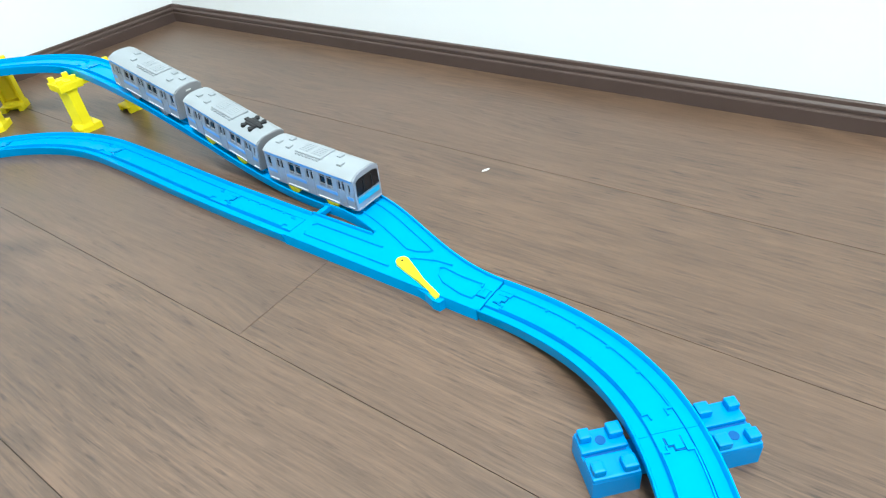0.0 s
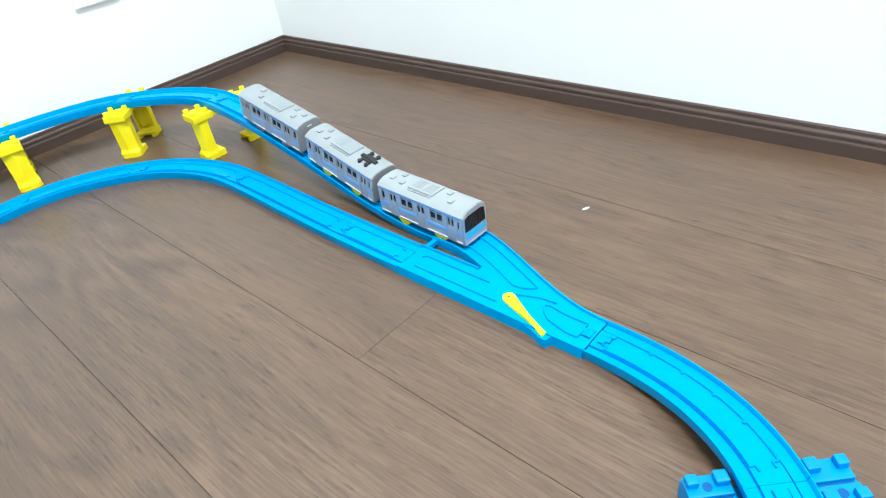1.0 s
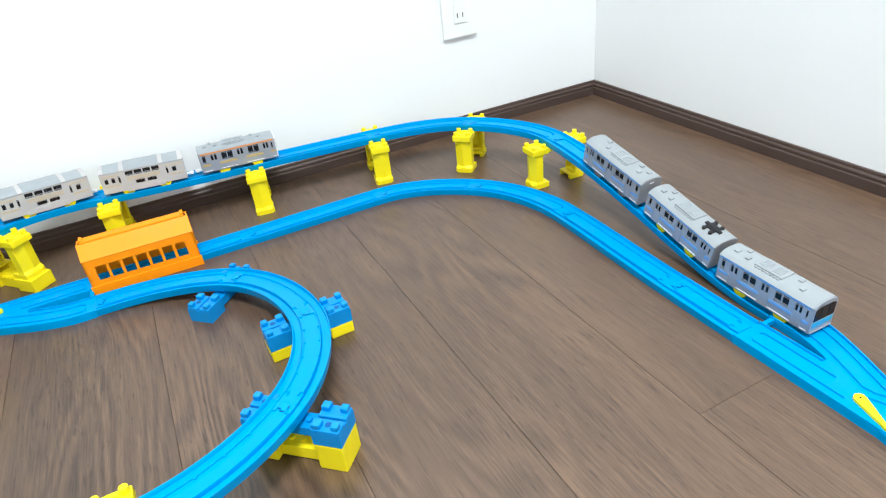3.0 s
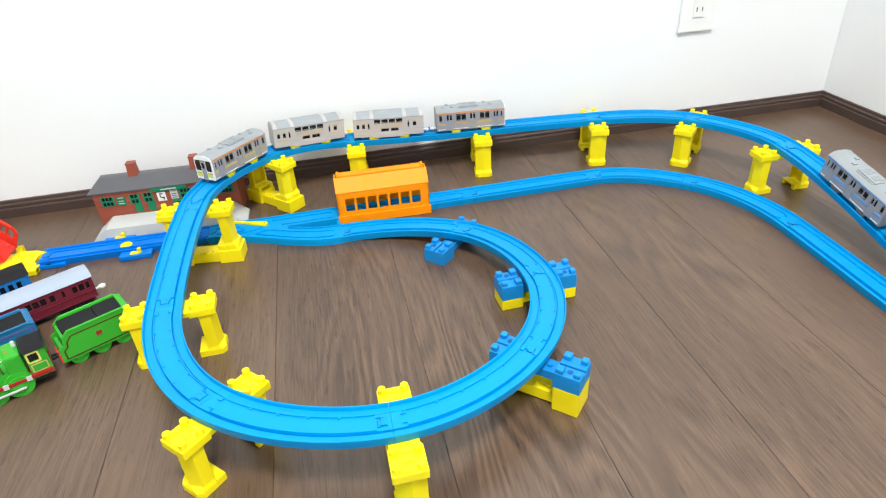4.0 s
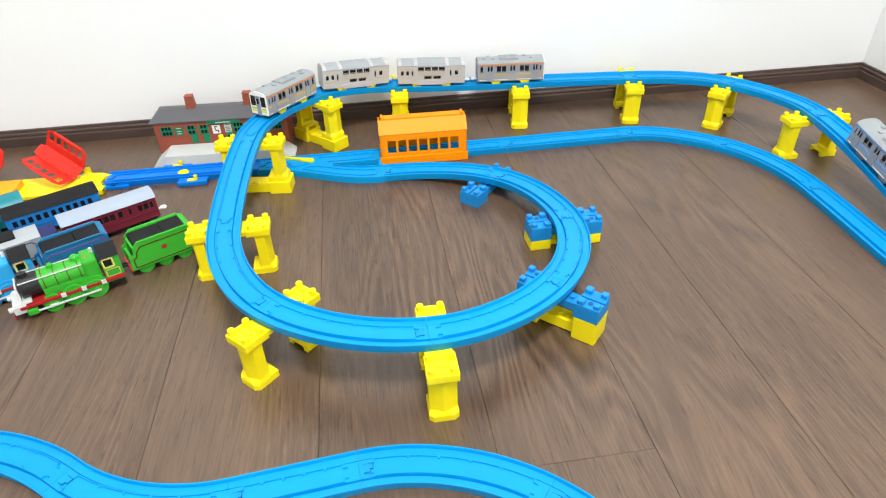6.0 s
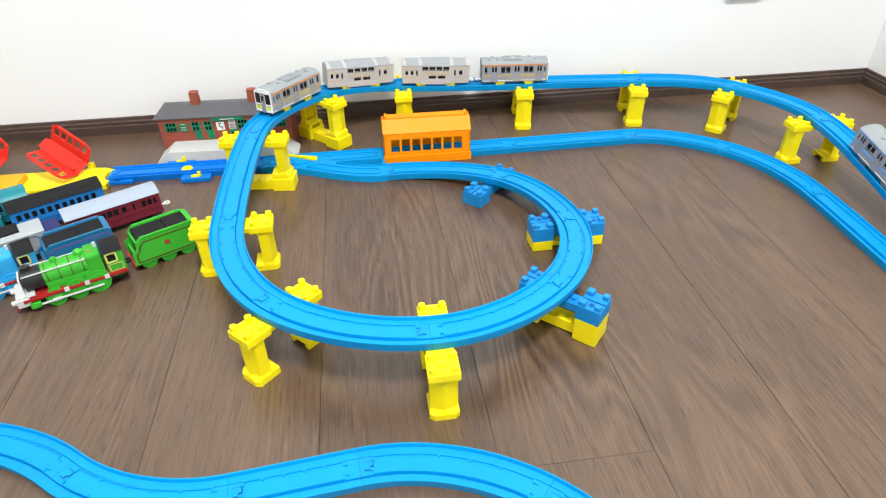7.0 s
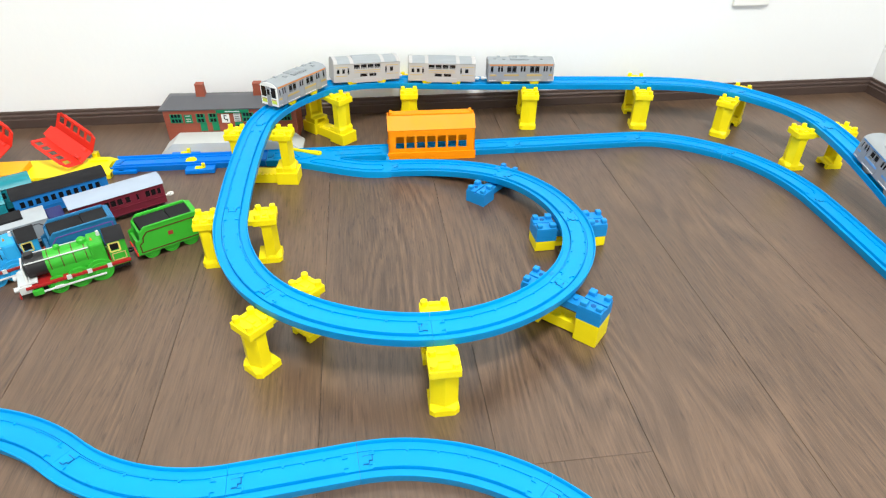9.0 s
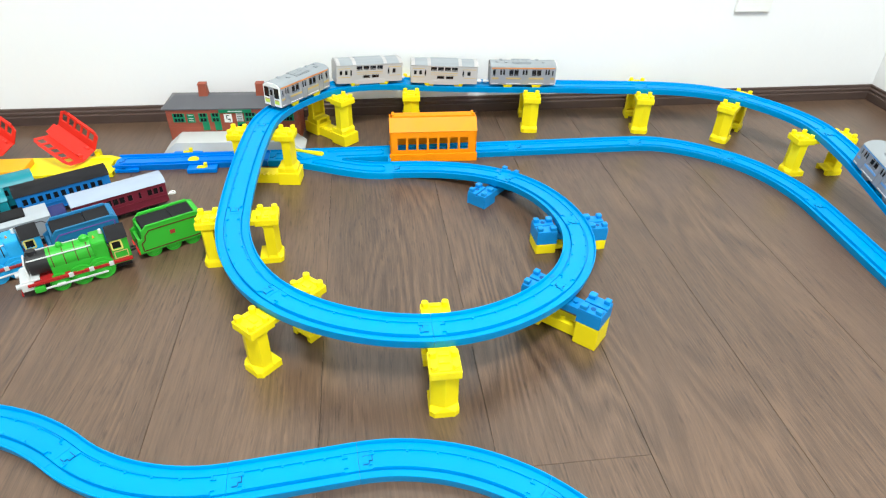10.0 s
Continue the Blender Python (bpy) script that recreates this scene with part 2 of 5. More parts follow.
def joint_tab(bm, m):
    """The hooked tongue of a joint: a stepped flat tab."""
    bm_box(bm, -0.0040, 0.0006, 0.0004, 0.0040, 0.0052, 0.0013, 0, m)
    bm_box(bm, -0.0040, 0.0050, 0.0004, 0.0008, 0.0080, 0.0013, 0, m)


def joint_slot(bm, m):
    """Thin dark strips laid on the bed: the shade of the gap round the tongue, put into colour."""
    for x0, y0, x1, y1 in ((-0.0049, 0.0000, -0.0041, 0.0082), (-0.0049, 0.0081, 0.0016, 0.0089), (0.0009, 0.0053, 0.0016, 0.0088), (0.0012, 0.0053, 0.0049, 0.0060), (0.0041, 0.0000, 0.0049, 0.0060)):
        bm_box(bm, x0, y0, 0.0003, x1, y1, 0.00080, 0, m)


# dark blue that stands in for the shade in gaps, slots and holes
SLOT_SHADE = plastic("dark_blue_slot_shade", (0.004, 0.085, 0.28), 0.5)


def rail(name, label, a, b, bend=1.0, mat=None, category="toy rail", group="blue toy rails"):
    mat = mat or RAIL
    at = track_line(a, b, bend)
    length = sum((at((k + 1) / 16)[0] - at(k / 16)[0]).length for k in range(16))
    gap = 0.00014 / length
    n = 16
    top = thing(name, label, category, group=group)
    bm = fresh()
    bm_sweep(bm, [at(gap + (1 - 2 * gap) * k / n) for k in range(n + 1)], RAIL_PROFILE)
    part("rail_bed", bm, mat, top, smooth=35)
    bm = fresh()
    ribs(bm, at, length)
    part("guide_rib", bm, mat, top)
    bm = fresh()
    joint_tab(bm, frame_at(at, 0.004 / length))
    part("joint_tongue", bm, mat, top)
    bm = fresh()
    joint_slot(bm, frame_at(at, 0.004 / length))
    part("joint_slot", bm, SLOT_SHADE, top, "dark strips painting the shade of the gap round the tongue")
    return top, at


G = 0.0078                      # running level of a rail that lies on the floor
# joints: x, y, level, heading, slope
J = {
    "turn_left": (-0.013, 0.2270, G, 0, 0.0), "c": (0.155, 0.150, 0.0260, -45, 0.09), "a": (0.213, 0.002, 0.0410, -88, 0.09),
    "b": (0.158, -0.1465, 0.0555, -133, 0.09), "e": (0.004, -0.2200, 0.0690, -180, 0.04), "f": (-0.156, -0.153, 0.0710, -225, 0.01),
    "g": (-0.2175, 0.006, 0.0730, -268, 0.04), "h": (-0.207, 0.222, 0.0890, -277, 0.05), "i": (-0.129, 0.366, 0.0875, -317, 0.0),
    "j": (0.034, 0.419, 0.0780, -364, -0.05), "k": (0.249, 0.406, 0.0725, -365, 0.0), "l": (0.455, 0.385, 0.0720, -367, 0.0),
    "m": (0.612, 0.324, 0.0720, -406, 0.0), "n": (0.680, 0.170, 0.0720, -452, -0.02), "o": (0.674, -0.044, 0.0400, -452, -0.22),
    "turn_right": (0.6635, -0.2590, G, -450, 0.0),
}


def run(keys, name, label, **more):
    for p, q in zip(keys, keys[1:]):
        rail(name, label, J[p], J[q], **more)


run(("turn_left", "c", "a", "b", "e", "f", "g"), "curved_rail", "bright blue plastic curved toy rail climbing on piers", group="raised curved rails")
run(("g", "h"), "straight_rail", "bright blue plastic straight toy rail bridging the siding", group="raised straight rails")
run(("h", "i", "j"), "curved_rail", "bright blue plastic curved toy rail on yellow piers", group="raised curved rails")
run(("j", "k", "l"), "straight_rail", "bright blue plastic straight toy rail on yellow piers", group="raised straight rails")
run(("l", "m", "n"), "curved_rail", "bright blue plastic curved toy rail on yellow piers", group="raised curved rails")
run(("n", "o", "turn_right"), "slope_rail", "bright blue plastic toy ramp rail sloping to the floor", group="sloping rails")

LOW = {
    "t": (-0.0115, 0.2860, G, 0, 0), "u": (0.201, 0.287, G, 0, 0), "v": (0.418, 0.2875, G, 0, 0), "w": (0.556, 0.219, G, -45, 0),
    "x": (0.617, 0.061, G, -90, 0), "y": (0.610, -0.156, G, -91, 0), "z": (0.6090, -0.2600, G, -90, 0),
    "out": (0.610, -0.4655, G, -90, 0), "near": (0.548, -0.617, 0.0235, -135, -0.02), "past": (0.395, -0.680, 0.028, -180, 0),
}


def low(keys, name, label, **more):
    for p, q in zip(keys, keys[1:]):
        rail(name, label, LOW[p], LOW[q], **more)


low(("t", "u", "v"), "straight_rail", "bright blue plastic straight toy rail lying on the floor", group="straight floor rails")
low(("v", "w", "x"), "curved_rail", "bright blue plastic curved toy rail lying on the floor", group="curved floor rails")
low(("x", "y"), "straight_rail", "bright blue plastic straight toy rail lying on the floor", group="straight floor rails")
low(("y", "z"), "short_rail", "short bright blue plastic toy rail before the turnout", group="straight floor rails")
low(("out", "near", "past"), "curved_rail", "bright blue plastic curved toy rail rising onto a block", group="raised curved rails")

FRONT = [(-0.489, -0.232, G, 5, 0), (-0.336, -0.283, G, -40, 0), (-0.186, -0.330, G, 5, 0), (-0.073, -0.320, G, 5, 0), (0.083, -0.370, G, -40, 0), (0.160, -0.519, G, -85, 0)]
for k, (p, q) in enumerate(zip(FRONT, FRONT[1:])):
    if k == 2:
        rail("short_rail", "short bright blue plastic straight toy rail lying on the floor", p, q, group="straight floor rails")
    else:
        rail("curved_rail", "bright blue plastic curved toy rail lying on the floor", p, q, group="curved floor rails")


def turnout(label, m, length=0.193, off=0.051):
    """A set of points: straight road along +x from the common end at 0, and a branch that swings to -y and runs on beside it."""
    top = thing("turnout_rail", label, "toy rail", m, "blue turnout rails")

    def branch(u):
        s = min(1, max(0, u / (length * 0.94)))
        return off * (s * s * (3 - 2 * s))

    n = 40
    us = [0.0003 + (length - 0.0006) * k / n for k in range(n + 1)]
    bm = fresh()
    z0, z1 = -0.0078, 0.0004

    def strip(rows):
        """A thick plate over rows of (u, v0, v1)."""
        vs = [[bm.verts.new((u, -v, z)) for v in (a, b) for z in (z0, z1)] for u, a, b in rows]
        for p, q in zip(vs, vs[1:]):
            for i, j in ((0, 1), (1, 3), (3, 2), (2, 0)):
                bm.faces.new((p[i], p[j], q[j], q[i]))
        bm.faces.new((vs[0][0], vs[0][2], vs[0][3], vs[0][1]))
        bm.faces.new((vs[-1][0], vs[-1][1], vs[-1][3], vs[-1][2]))

    # straight road widened by the part of the branch that still touches it
    fork = next(u for u in us if branch(u) - RW > RW + 0.001)
    strip([(u, -RW, max(RW, branch(u) + RW)) for u in us if u <= fork])
    strip([(u, -RW, RW) for u in us if u >= fork])
    strip([(u, branch(u) - RW, branch(u) + RW) for u in us if u >= fork])
    part("rail_bed", bm, RAIL, top)

    def edge(pts, w=0.0009, lo=0.0002, hi=0.0030):
        bmr = fresh()
        st = []
        for k, (u, v) in enumerate(pts):
            a, b = pts[max(0, k - 1)], pts[min(len(pts) - 1, k + 1)]
            d = Vector((b[0] - a[0], -(b[1] - a[1]), 0)).normalized()
            st.append((Vector((u, -v, 0)), d.cross(UP), UP))
        bm_sweep(bmr, st, ((-w, lo), (w, lo), (w * 0.8, hi), (-w * 0.8, hi)))
        return bmr

    part("rim", edge([(u, -RW + 0.0009) for u in us]), RAIL, top)
    part("rim", edge([(u, max(RW, branch(u) + RW) - 0.0009) for u in us]), RAIL, top)
    part("rim", edge([(u, RW - 0.0009) for u in us if u >= fork]), RAIL, top)
    part("rim", edge([(u, branch(u) - RW + 0.0009) for u in us if u >= fork]), RAIL, top)
    def rib(pts):
        part("guide_rib", edge(pts, 0.0007, 0.0002, 0.0022), RAIL, top)

    rib([(u, -0.0088) for u in us if 0.092 < u < length - 0.012] + [(length - 0.012, -0.0050)])
    rib([(u, 0.0088) for u in us if 0.108 < u < length - 0.012] + [(length - 0.012, 0.0050)])
    inner = [(u, branch(u) - 0.0088) for u in us if 0.092 < u < length - 0.012]
    outer = [(u, branch(u) + 0.0088) for u in us if 0.074 < u < length - 0.012]
    rib([(length - 0.012, off - 0.0050)] + inner[::-1])
    rib([inner[0], (0.082, branch(0.082) - 0.0035), (0.073, branch(0.073) + 0.0050), (0.0715, branch(0.0715) + 0.0078), outer[0]])
    rib(outer + [(length - 0.012, off + 0.0050)])
    rib([(0.011, -0.0050), (0.0115, -0.0088)] + [(u, -0.0088 + 0.25 * max(0, u - 0.022)) for u in us if 0.014 < u < 0.046] + [(0.049, 0.0020), (0.0535, 0.0085), (0.050, 0.0112), (0.044, 0.0105)]
        + [(u, 0.0088 + 0.08 * max(0, u - 0.03)) for u in us[::-1] if 0.014 < u < 0.041] + [(0.0115, 0.0088), (0.011, 0.0050)])
    rib([(0.046, 0.0165), (0.060, 0.0155), (0.072, 0.0118), (0.082, 0.0078)])
    bm = fresh()
    bm_box(bm, length - 0.006, -(off - RW) - 0.001, -0.004, length - 0.0012, -RW + 0.001, 0.0012)
    part("tie_bar", bm, RAIL, top)
    bm = fresh()
    bm_prism(bm, [(0.028, RW - 0.001), (0.060, RW - 0.001), (0.046, RW + 0.0015), (0.036, RW + 0.0055), (0.030, RW + 0.0055)], -0.0078, 0.0012)
    part("lever_housing", bm, RAIL, top)
    # switch blade: round head narrowing to a bar that ends over the housing
    bm = fresh()
    a, b = Vector((0.084, 0.0)), Vector((0.034, 0.0215))
    d = (b - a).normalized()
    s = Vector((-d.y, d.x))
    pts = [a + d * 0.0055 * -math.cos(t) + s * 0.0055 * math.sin(t) for t in [radians(-90 + 22.5 * k) for k in range(9)]]
    pts += [a + d * 0.024 + s * 0.0030, a + d * 0.030 + s * 0.0022, b + s * 0.0022, b - s * 0.0022, a + d * 0.030 - s * 0.0022, a + d * 0.024 - s * 0.0030]
    bm_prism(bm, [(p.x, p.y) for p in pts], 0.0006, 0.0036)
    blade = part("switch_lever", bm, YELLOW, top, "yellow switch lever")
    bm = fresh()
    bm_cyl(bm, 0.0011, 0.0004, pose(a.x, a.y, 0.0034), 10)
    part("pivot", bm, GROOVE, blade)
    bm = fresh()
    joint_tab(bm, pose(0.002, 0, 0.0003, 0, 0, -90))
    part("joint_tongue", bm, RAIL, top)
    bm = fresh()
    # the gap at this tongue is also only shade painted as dark strips
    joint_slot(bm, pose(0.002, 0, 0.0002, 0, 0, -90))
    part("joint_slot", bm, SLOT_SHADE, top)
    return top


turnout("bright blue plastic turnout rail with a yellow lever", pose(0.610, -0.4650, G, 0, 0, 90), 0.2045, 0.0545)
turnout("bright blue plastic turnout rail beside the orange shed", pose(-0.2130, 0.2860, G), 0.2010, 0.0590)

# ---- piers ----


def channel(w, y0, y1, y2, t=0.0026):
    """Outline of a five-sided column that is open and hollow on its inner side."""
    return [(-w, y0), (-w + t, y0), (-w + t, y1 - t), (0, y2 - t), (w - t, y1 - t), (w - t, y0), (w, y0), (w, y1), (0, y2), (-w, y1)]


def pier(label, at_x, at_y, heading, level, base=0.0):
    """A two-legged yellow pier under a rail whose bed lies at level; base: height of the block that it stands on."""
    top = thing("bridge_pier", label, "toy bridge pier", pose(at_x, at_y, 0, 0, 0, heading), "yellow bridge piers")
    bed = level - 0.0082
    cap = bed + 0.0020
    for sgn in (1, -1):
        m = pose(0, 0, 0) if sgn == 1 else pose(0, 0, 0, 0, 0, 180)
        bm = fresh()
        bm_box(bm, -0.0155, RW + 0.0008, cap - 0.0095, 0.0155, 0.0500, cap, 0.0012, m)
        for y in (0.0255, 0.0355, 0.0455):
            bm_box(bm, -0.0055, y - 0.0026, cap - 0.0005, 0.0055, y + 0.0026, cap + 0.0016, 0.0004, m)
        for x in (-0.0105, 0.0105):
            bm_box(bm, x - 0.0026, 0.0318, cap - 0.0005, x + 0.0026, 0.0392, cap + 0.0016, 0.0004, m)
        head = part("pier_head", bm, YELLOW, top)
        bm = fresh()
        for x in (-0.0105, 0.0105):
            for y in (0.0272, 0.0450):
                bm_cyl(bm, 0.0040, 0.0062, m @ pose(x, y, cap - 0.0004), 14, 0.0036)
        part("stud", bm, YELLOW, head)
        bm = fresh()
        low5 = channel(0.0136, 0.0305, 0.0425, 0.0478)
        high5 = channel(0.0142, 0.0290, 0.0440, 0.0486)
        bm_prism(bm, low5, base + 0.007, cap - 0.013, m)
        bm_prism(bm, low5, cap - 0.013, cap - 0.0095, m, high5)
        part("leg", bm, YELLOW, top, "column with an open hollow back")
        bm = fresh()
        foot = [(-0.0148, 0.0305), (0.0148, 0.0305), (0.0148, 0.0455), (0.0100, 0.0495), (-0.0100, 0.0495), (-0.0148, 0.0455)]
        foot2 = [(-0.0137, 0.0320), (0.0137, 0.0320), (0.0137, 0.0427), (0.0010, 0.0480), (-0.0010, 0.0480), (-0.0137, 0.0427)]
        bm_prism(bm, foot, base, base + 0.0070, m)
        bm_prism(bm, foot, base + 0.0070, base + 0.0115, m, foot2)
        bm_box(bm, -0.0148, 0.0200, base + 0.0055, 0.0148, 0.0304, base + 0.0085, 0.0006, m)
        for x in (-0.0116, 0.0116):
            bm_box(bm, x - 0.0030, 0.0202, base, x + 0.0030, 0.0303, base + 0.0056, 0, m)
        part("foot", bm, YELLOW, top)
        if base:
            bm = fresh()
            bm_box(bm, -0.0165, 0.0190, 0, 0.0165, 0.0520, base, 0.001, m)
            part("base_block", bm, YELLOW, top)
    bm = fresh()
    bm_box(bm, -0.0135, -0.0225, bed - 0.0060, 0.0135, 0.0225, bed - 0.0002)
    part("cross_beam", bm, YELLOW, top)
    if base:
        bm = fresh()
        bm_box(bm, -0.012, -0.0195, 0.001, 0.012, 0.0195, base * 0.75)
        for k in range(5):
            bm_box(bm, -0.012, -0.016 + 0.007 * k, base * 0.75 - 0.0004, -0.004, -0.013 + 0.007 * k, base * 0.75 + 0.0022)
        part("base_beam", bm, YELLOW, top)
    return top


def under(key):
    x, y, z, h, _ = J[key]
    return x, y, h, z


PIER = "bright yellow plastic two-legged toy bridge pier"
SHIFT = {"e": (0.007, -0.0035, 0), "f": (0.008, -0.007, 0), "g": (0.002, 0.006, 0), "k": (0.004, 0.0, -4), "l": (0.003, 0.0, -4), "i": (0.0165, 0.008, 0)}


def under_pier(key):
    x, y, h, z = under(key)
    dx, dy, dh = SHIFT.get(key, (0, 0, 0))
    return x + dx, y + dy, h + dh, z


for key in ("e", "f", "g", "k", "l", "m", "n"):
    pier(PIER + " standing on the floor", *under_pier(key))
for key in ("h", "i"):
    pier(PIER + " on a yellow base block", *under_pier(key), base=0.020)
pier(PIER + " behind the orange shed", *under("j"), base=0.008)


def block_pier(label, x, y, heading, level, layers):
    """Low studded blocks on both sides of a rail, a blue layer on yellow ones."""
    top = thing("block_pier", label, "toy bridge block", pose(x, y, 0, 0, 0, heading), "studded block piers")
    bed = level - 0.0082
    z = bed + 0.0022
    mats = [BLOCK] + [YELLOW] * min(1, layers)
    hs = [bed + 0.0022 - layers * 0.0155] + [0.0155 * layers] * min(1, layers)
    for mat, h in zip(mats, hs):
        for sgn in (0, 180):
            m = pose(0, 0, 0, 0, 0, sgn)
            bm = fresh()
            if mat is BLOCK:
                bm_box(bm, -0.0158, RW + 0.0010, max(0, z - h) + 0.0001, 0.0158, 0.0485, z - 0.0030, 0, m)
                bm_box(bm, -0.0157, RW + 0.0012, z - 0.0045, -0.0010, 0.0484, z, 0.0012, m)
                bm_box(bm, 0.0014, RW + 0.0012, z - 0.0045, 0.0157, 0.0484, z, 0.0012, m)
            else:
                bm_box(bm, -0.0158, RW + 0.0010, max(0, z - h) + 0.0001, 0.0158, 0.0485, z, 0.0016, m)
            blk = part("block", bm, mat, top)
            if mat is BLOCK:
                bm = fresh()
                for bx, by in ((-0.0108, 0.0265), (0.0108, 0.0265), (-0.0108, 0.0440), (0.0108, 0.0440)):
                    r = 0.0036 if by > 0.04 else 0.0042
                    bm_box(bm, bx - r, by - r, z - 0.0004, bx + r, by + r, z + 0.0052, 0.0014, m)
                part("stud", bm, mat, blk)
                bm = fresh()
                # shade painted in: dark strip along the groove, flat dark disc for a hole
                bm_box(bm, -0.0011, RW + 0.003, z - 0.0035, 0.0015, 0.0470, z - 0.0024, 0, m)
                bm_cyl(bm, 0.0030, 0.0008, m @ pose(0.0075, 0.0355, z - 0.0004), 14)
                part("slot", bm, SLOT_SHADE, blk, "dark strip and disc painting the shade of slot and hole")
        bm = fresh()
        top_z = min(z - 0.004, bed - 0.0004) - 0.0002
        bm_box(bm, -0.009, -RW - 0.0012, max(0.0005, z - h + 0.002), 0.009, RW + 0.0012, max(0.0025, min(top_z - 0.003, max(0, z - h) + 0.015)))
        for k in range(3):
            bm_cyl(bm, 0.003, 0.003, pose(0.0, -0.012 + 0.012 * k, max(0.002, min(top_z - 0.0032, max(0, z - h) + 0.0148))), 10)
        part("cross_beam", bm, mat, top)
        z -= h
    return top


def shifted(key, dx, dy):
    x, y, h, z = under(key)
    return x + dx, y + dy, h, z


block_pier("single blue studded toy block pair under the rail", *shifted("c", -0.015, -0.002), 0)
block_pier("blue studded blocks on one yellow layer under the rail", *shifted("a", 0.0, -0.001), 1)
block_pier("blue studded blocks on tall yellow ones under the rail", *shifted("b", 0.003, -0.010), 2)
block_pier("single light blue studded toy block pair under the rail", LOW["near"][0], LOW["near"][1], LOW["near"][3], LOW["near"][2], 0)

# ---- more materials ----
SILVER = plastic("silver_paint", (0.38, 0.40, 0.45), 0.34, 0.05, 0.02, 0.4)
ROOFGREY = plastic("grey_roof_plastic", (0.30, 0.325, 0.345), 0.5, 0.06)
ENDGREY = plastic("grey_end_plastic", (0.27, 0.27, 0.28), 0.45, 0.05)
CREAM = plastic("pale_car_plastic", (0.47, 0.455, 0.45), 0.38, 0.03)
DARKPANE = plastic("black_window_plastic", (0.012, 0.012, 0.014), 0.22, 0.05)
STRIPEBLUE = plastic("blue_stripe_paint", (0.16, 0.36, 0.72), 0.35, 0.05)
STRIPEAQUA = plastic("aqua_stripe_paint", (0.06, 0.42, 0.66), 0.35, 0.05)
STRIPEORANGE = plastic("orange_stripe_paint", (0.75, 0.30, 0.10), 0.4, 0.06)
STRIPEGOLD = plastic("ochre_stripe_paint", (0.55, 0.40, 0.16), 0.4, 0.06)
STRIPELIME = plastic("lime_stripe_paint", (0.62, 0.72, 0.10), 0.4, 0.06)
BLACK = plastic("black_plastic", (0.018, 0.018, 0.02), 0.42, 0.1)
COAL = plastic("matt_black_roof", (0.020, 0.020, 0.022), 0.7, 0.15, 0.08, sheen=0.06)
GREEN = plastic("apple_green_plastic", (0.045, 0.385, 0.03), 0.36, 0.06)
RED = plastic("bright_red_plastic", (0.72, 0.03, 0.018), 0.36, 0.05)
CRIMSON = plastic("crimson_plastic", (0.33, 0.014, 0.014), 0.4, 0.06)
DARKRED = plastic("dark_red_plastic", (0.30, 0.03, 0.03), 0.42, 0.05)
MAROON = plastic("maroon_plastic", (0.17, 0.018, 0.035), 0.4, 0.05)
COACHBLUE = plastic("coach_blue_plastic", (0.02, 0.19, 0.55), 0.38, 0.05)
TEAL = plastic("teal_plastic", (0.015, 0.22, 0.27), 0.4, 0.05)
ENGINEBLUE = plastic("engine_blue_plastic", (0.02, 0.15, 0.32), 0.4, 0.05)
SKYBLUE = plastic("sky_blue_plastic", (0.03, 0.33, 0.66), 0.36, 0.05)
NAVY = plastic("navy_plastic", (0.015, 0.02, 0.12), 0.4, 0.05)
PALEROOF = plastic("pale_blue_grey_roof", (0.36, 0.42, 0.52), 0.5, 0.04)
CARGREY = plastic("pale_grey_plastic", (0.36, 0.39, 0.42), 0.42, 0.04)
IVORY = plastic("pale_engine_plastic", (0.58, 0.60, 0.60), 0.4, 0.04)
UMBER = plastic("dark_umber_paint", (0.085, 0.022, 0.010), 0.45)
PURPLE = plastic("purple_lining", (0.16, 0.07, 0.33), 0.4)
BRICK = plastic("red_brick_plastic", (0.30, 0.075, 0.045), 0.55, 0.1, 0.12, scale=90.0)
SLATE = plastic("grey_slate_plastic", (0.10, 0.10, 0.11), 0.5, 0.08, 0.06)
SIGNGREEN = plastic("green_paint", (0.01, 0.20, 0.09), 0.4, 0.06)
STONE = plastic("pale_grey_platform_plastic", (0.56, 0.57, 0.56), 0.5, 0.05, 0.06)


def bm_wall(bm, panes, xs, zs, holes, place, depth):
    """A wall of cells over xs and zs; where holes(x, z) is true it is set back by depth, and a pane goes into panes."""
    def quad(b, pts):
        b.faces.new([b.verts.new(p) for p in pts])
    for x0, x1 in zip(xs, xs[1:]):
        for z0, z1 in zip(zs, zs[1:]):
            c = ((x0, z0), (x1, z0), (x1, z1), (x0, z1))
            if not holes((x0 + x1) / 2, (z0 + z1) / 2):
                quad(bm, [place(x, z, 0) for x, z in c])
                continue
            for (xa, za), (xb, zb) in zip(c, c[1:] + c[:1]):
                quad(bm, [place(xa, za, 0), place(xb, zb, 0), place(xb, zb, depth), place(xa, za, depth)])
            quad(panes, [place(x, z, depth * 0.8) for x, z in c])


def set_panes(panes, parent, label):
    """Each pane as a part of its own."""
    for f in panes.faces:
        bm = fresh()
        bm.faces.new([bm.verts.new(v.co) for v in f.verts])
        part("window_pane", bm, DARKPANE, parent, label)
    panes.free()


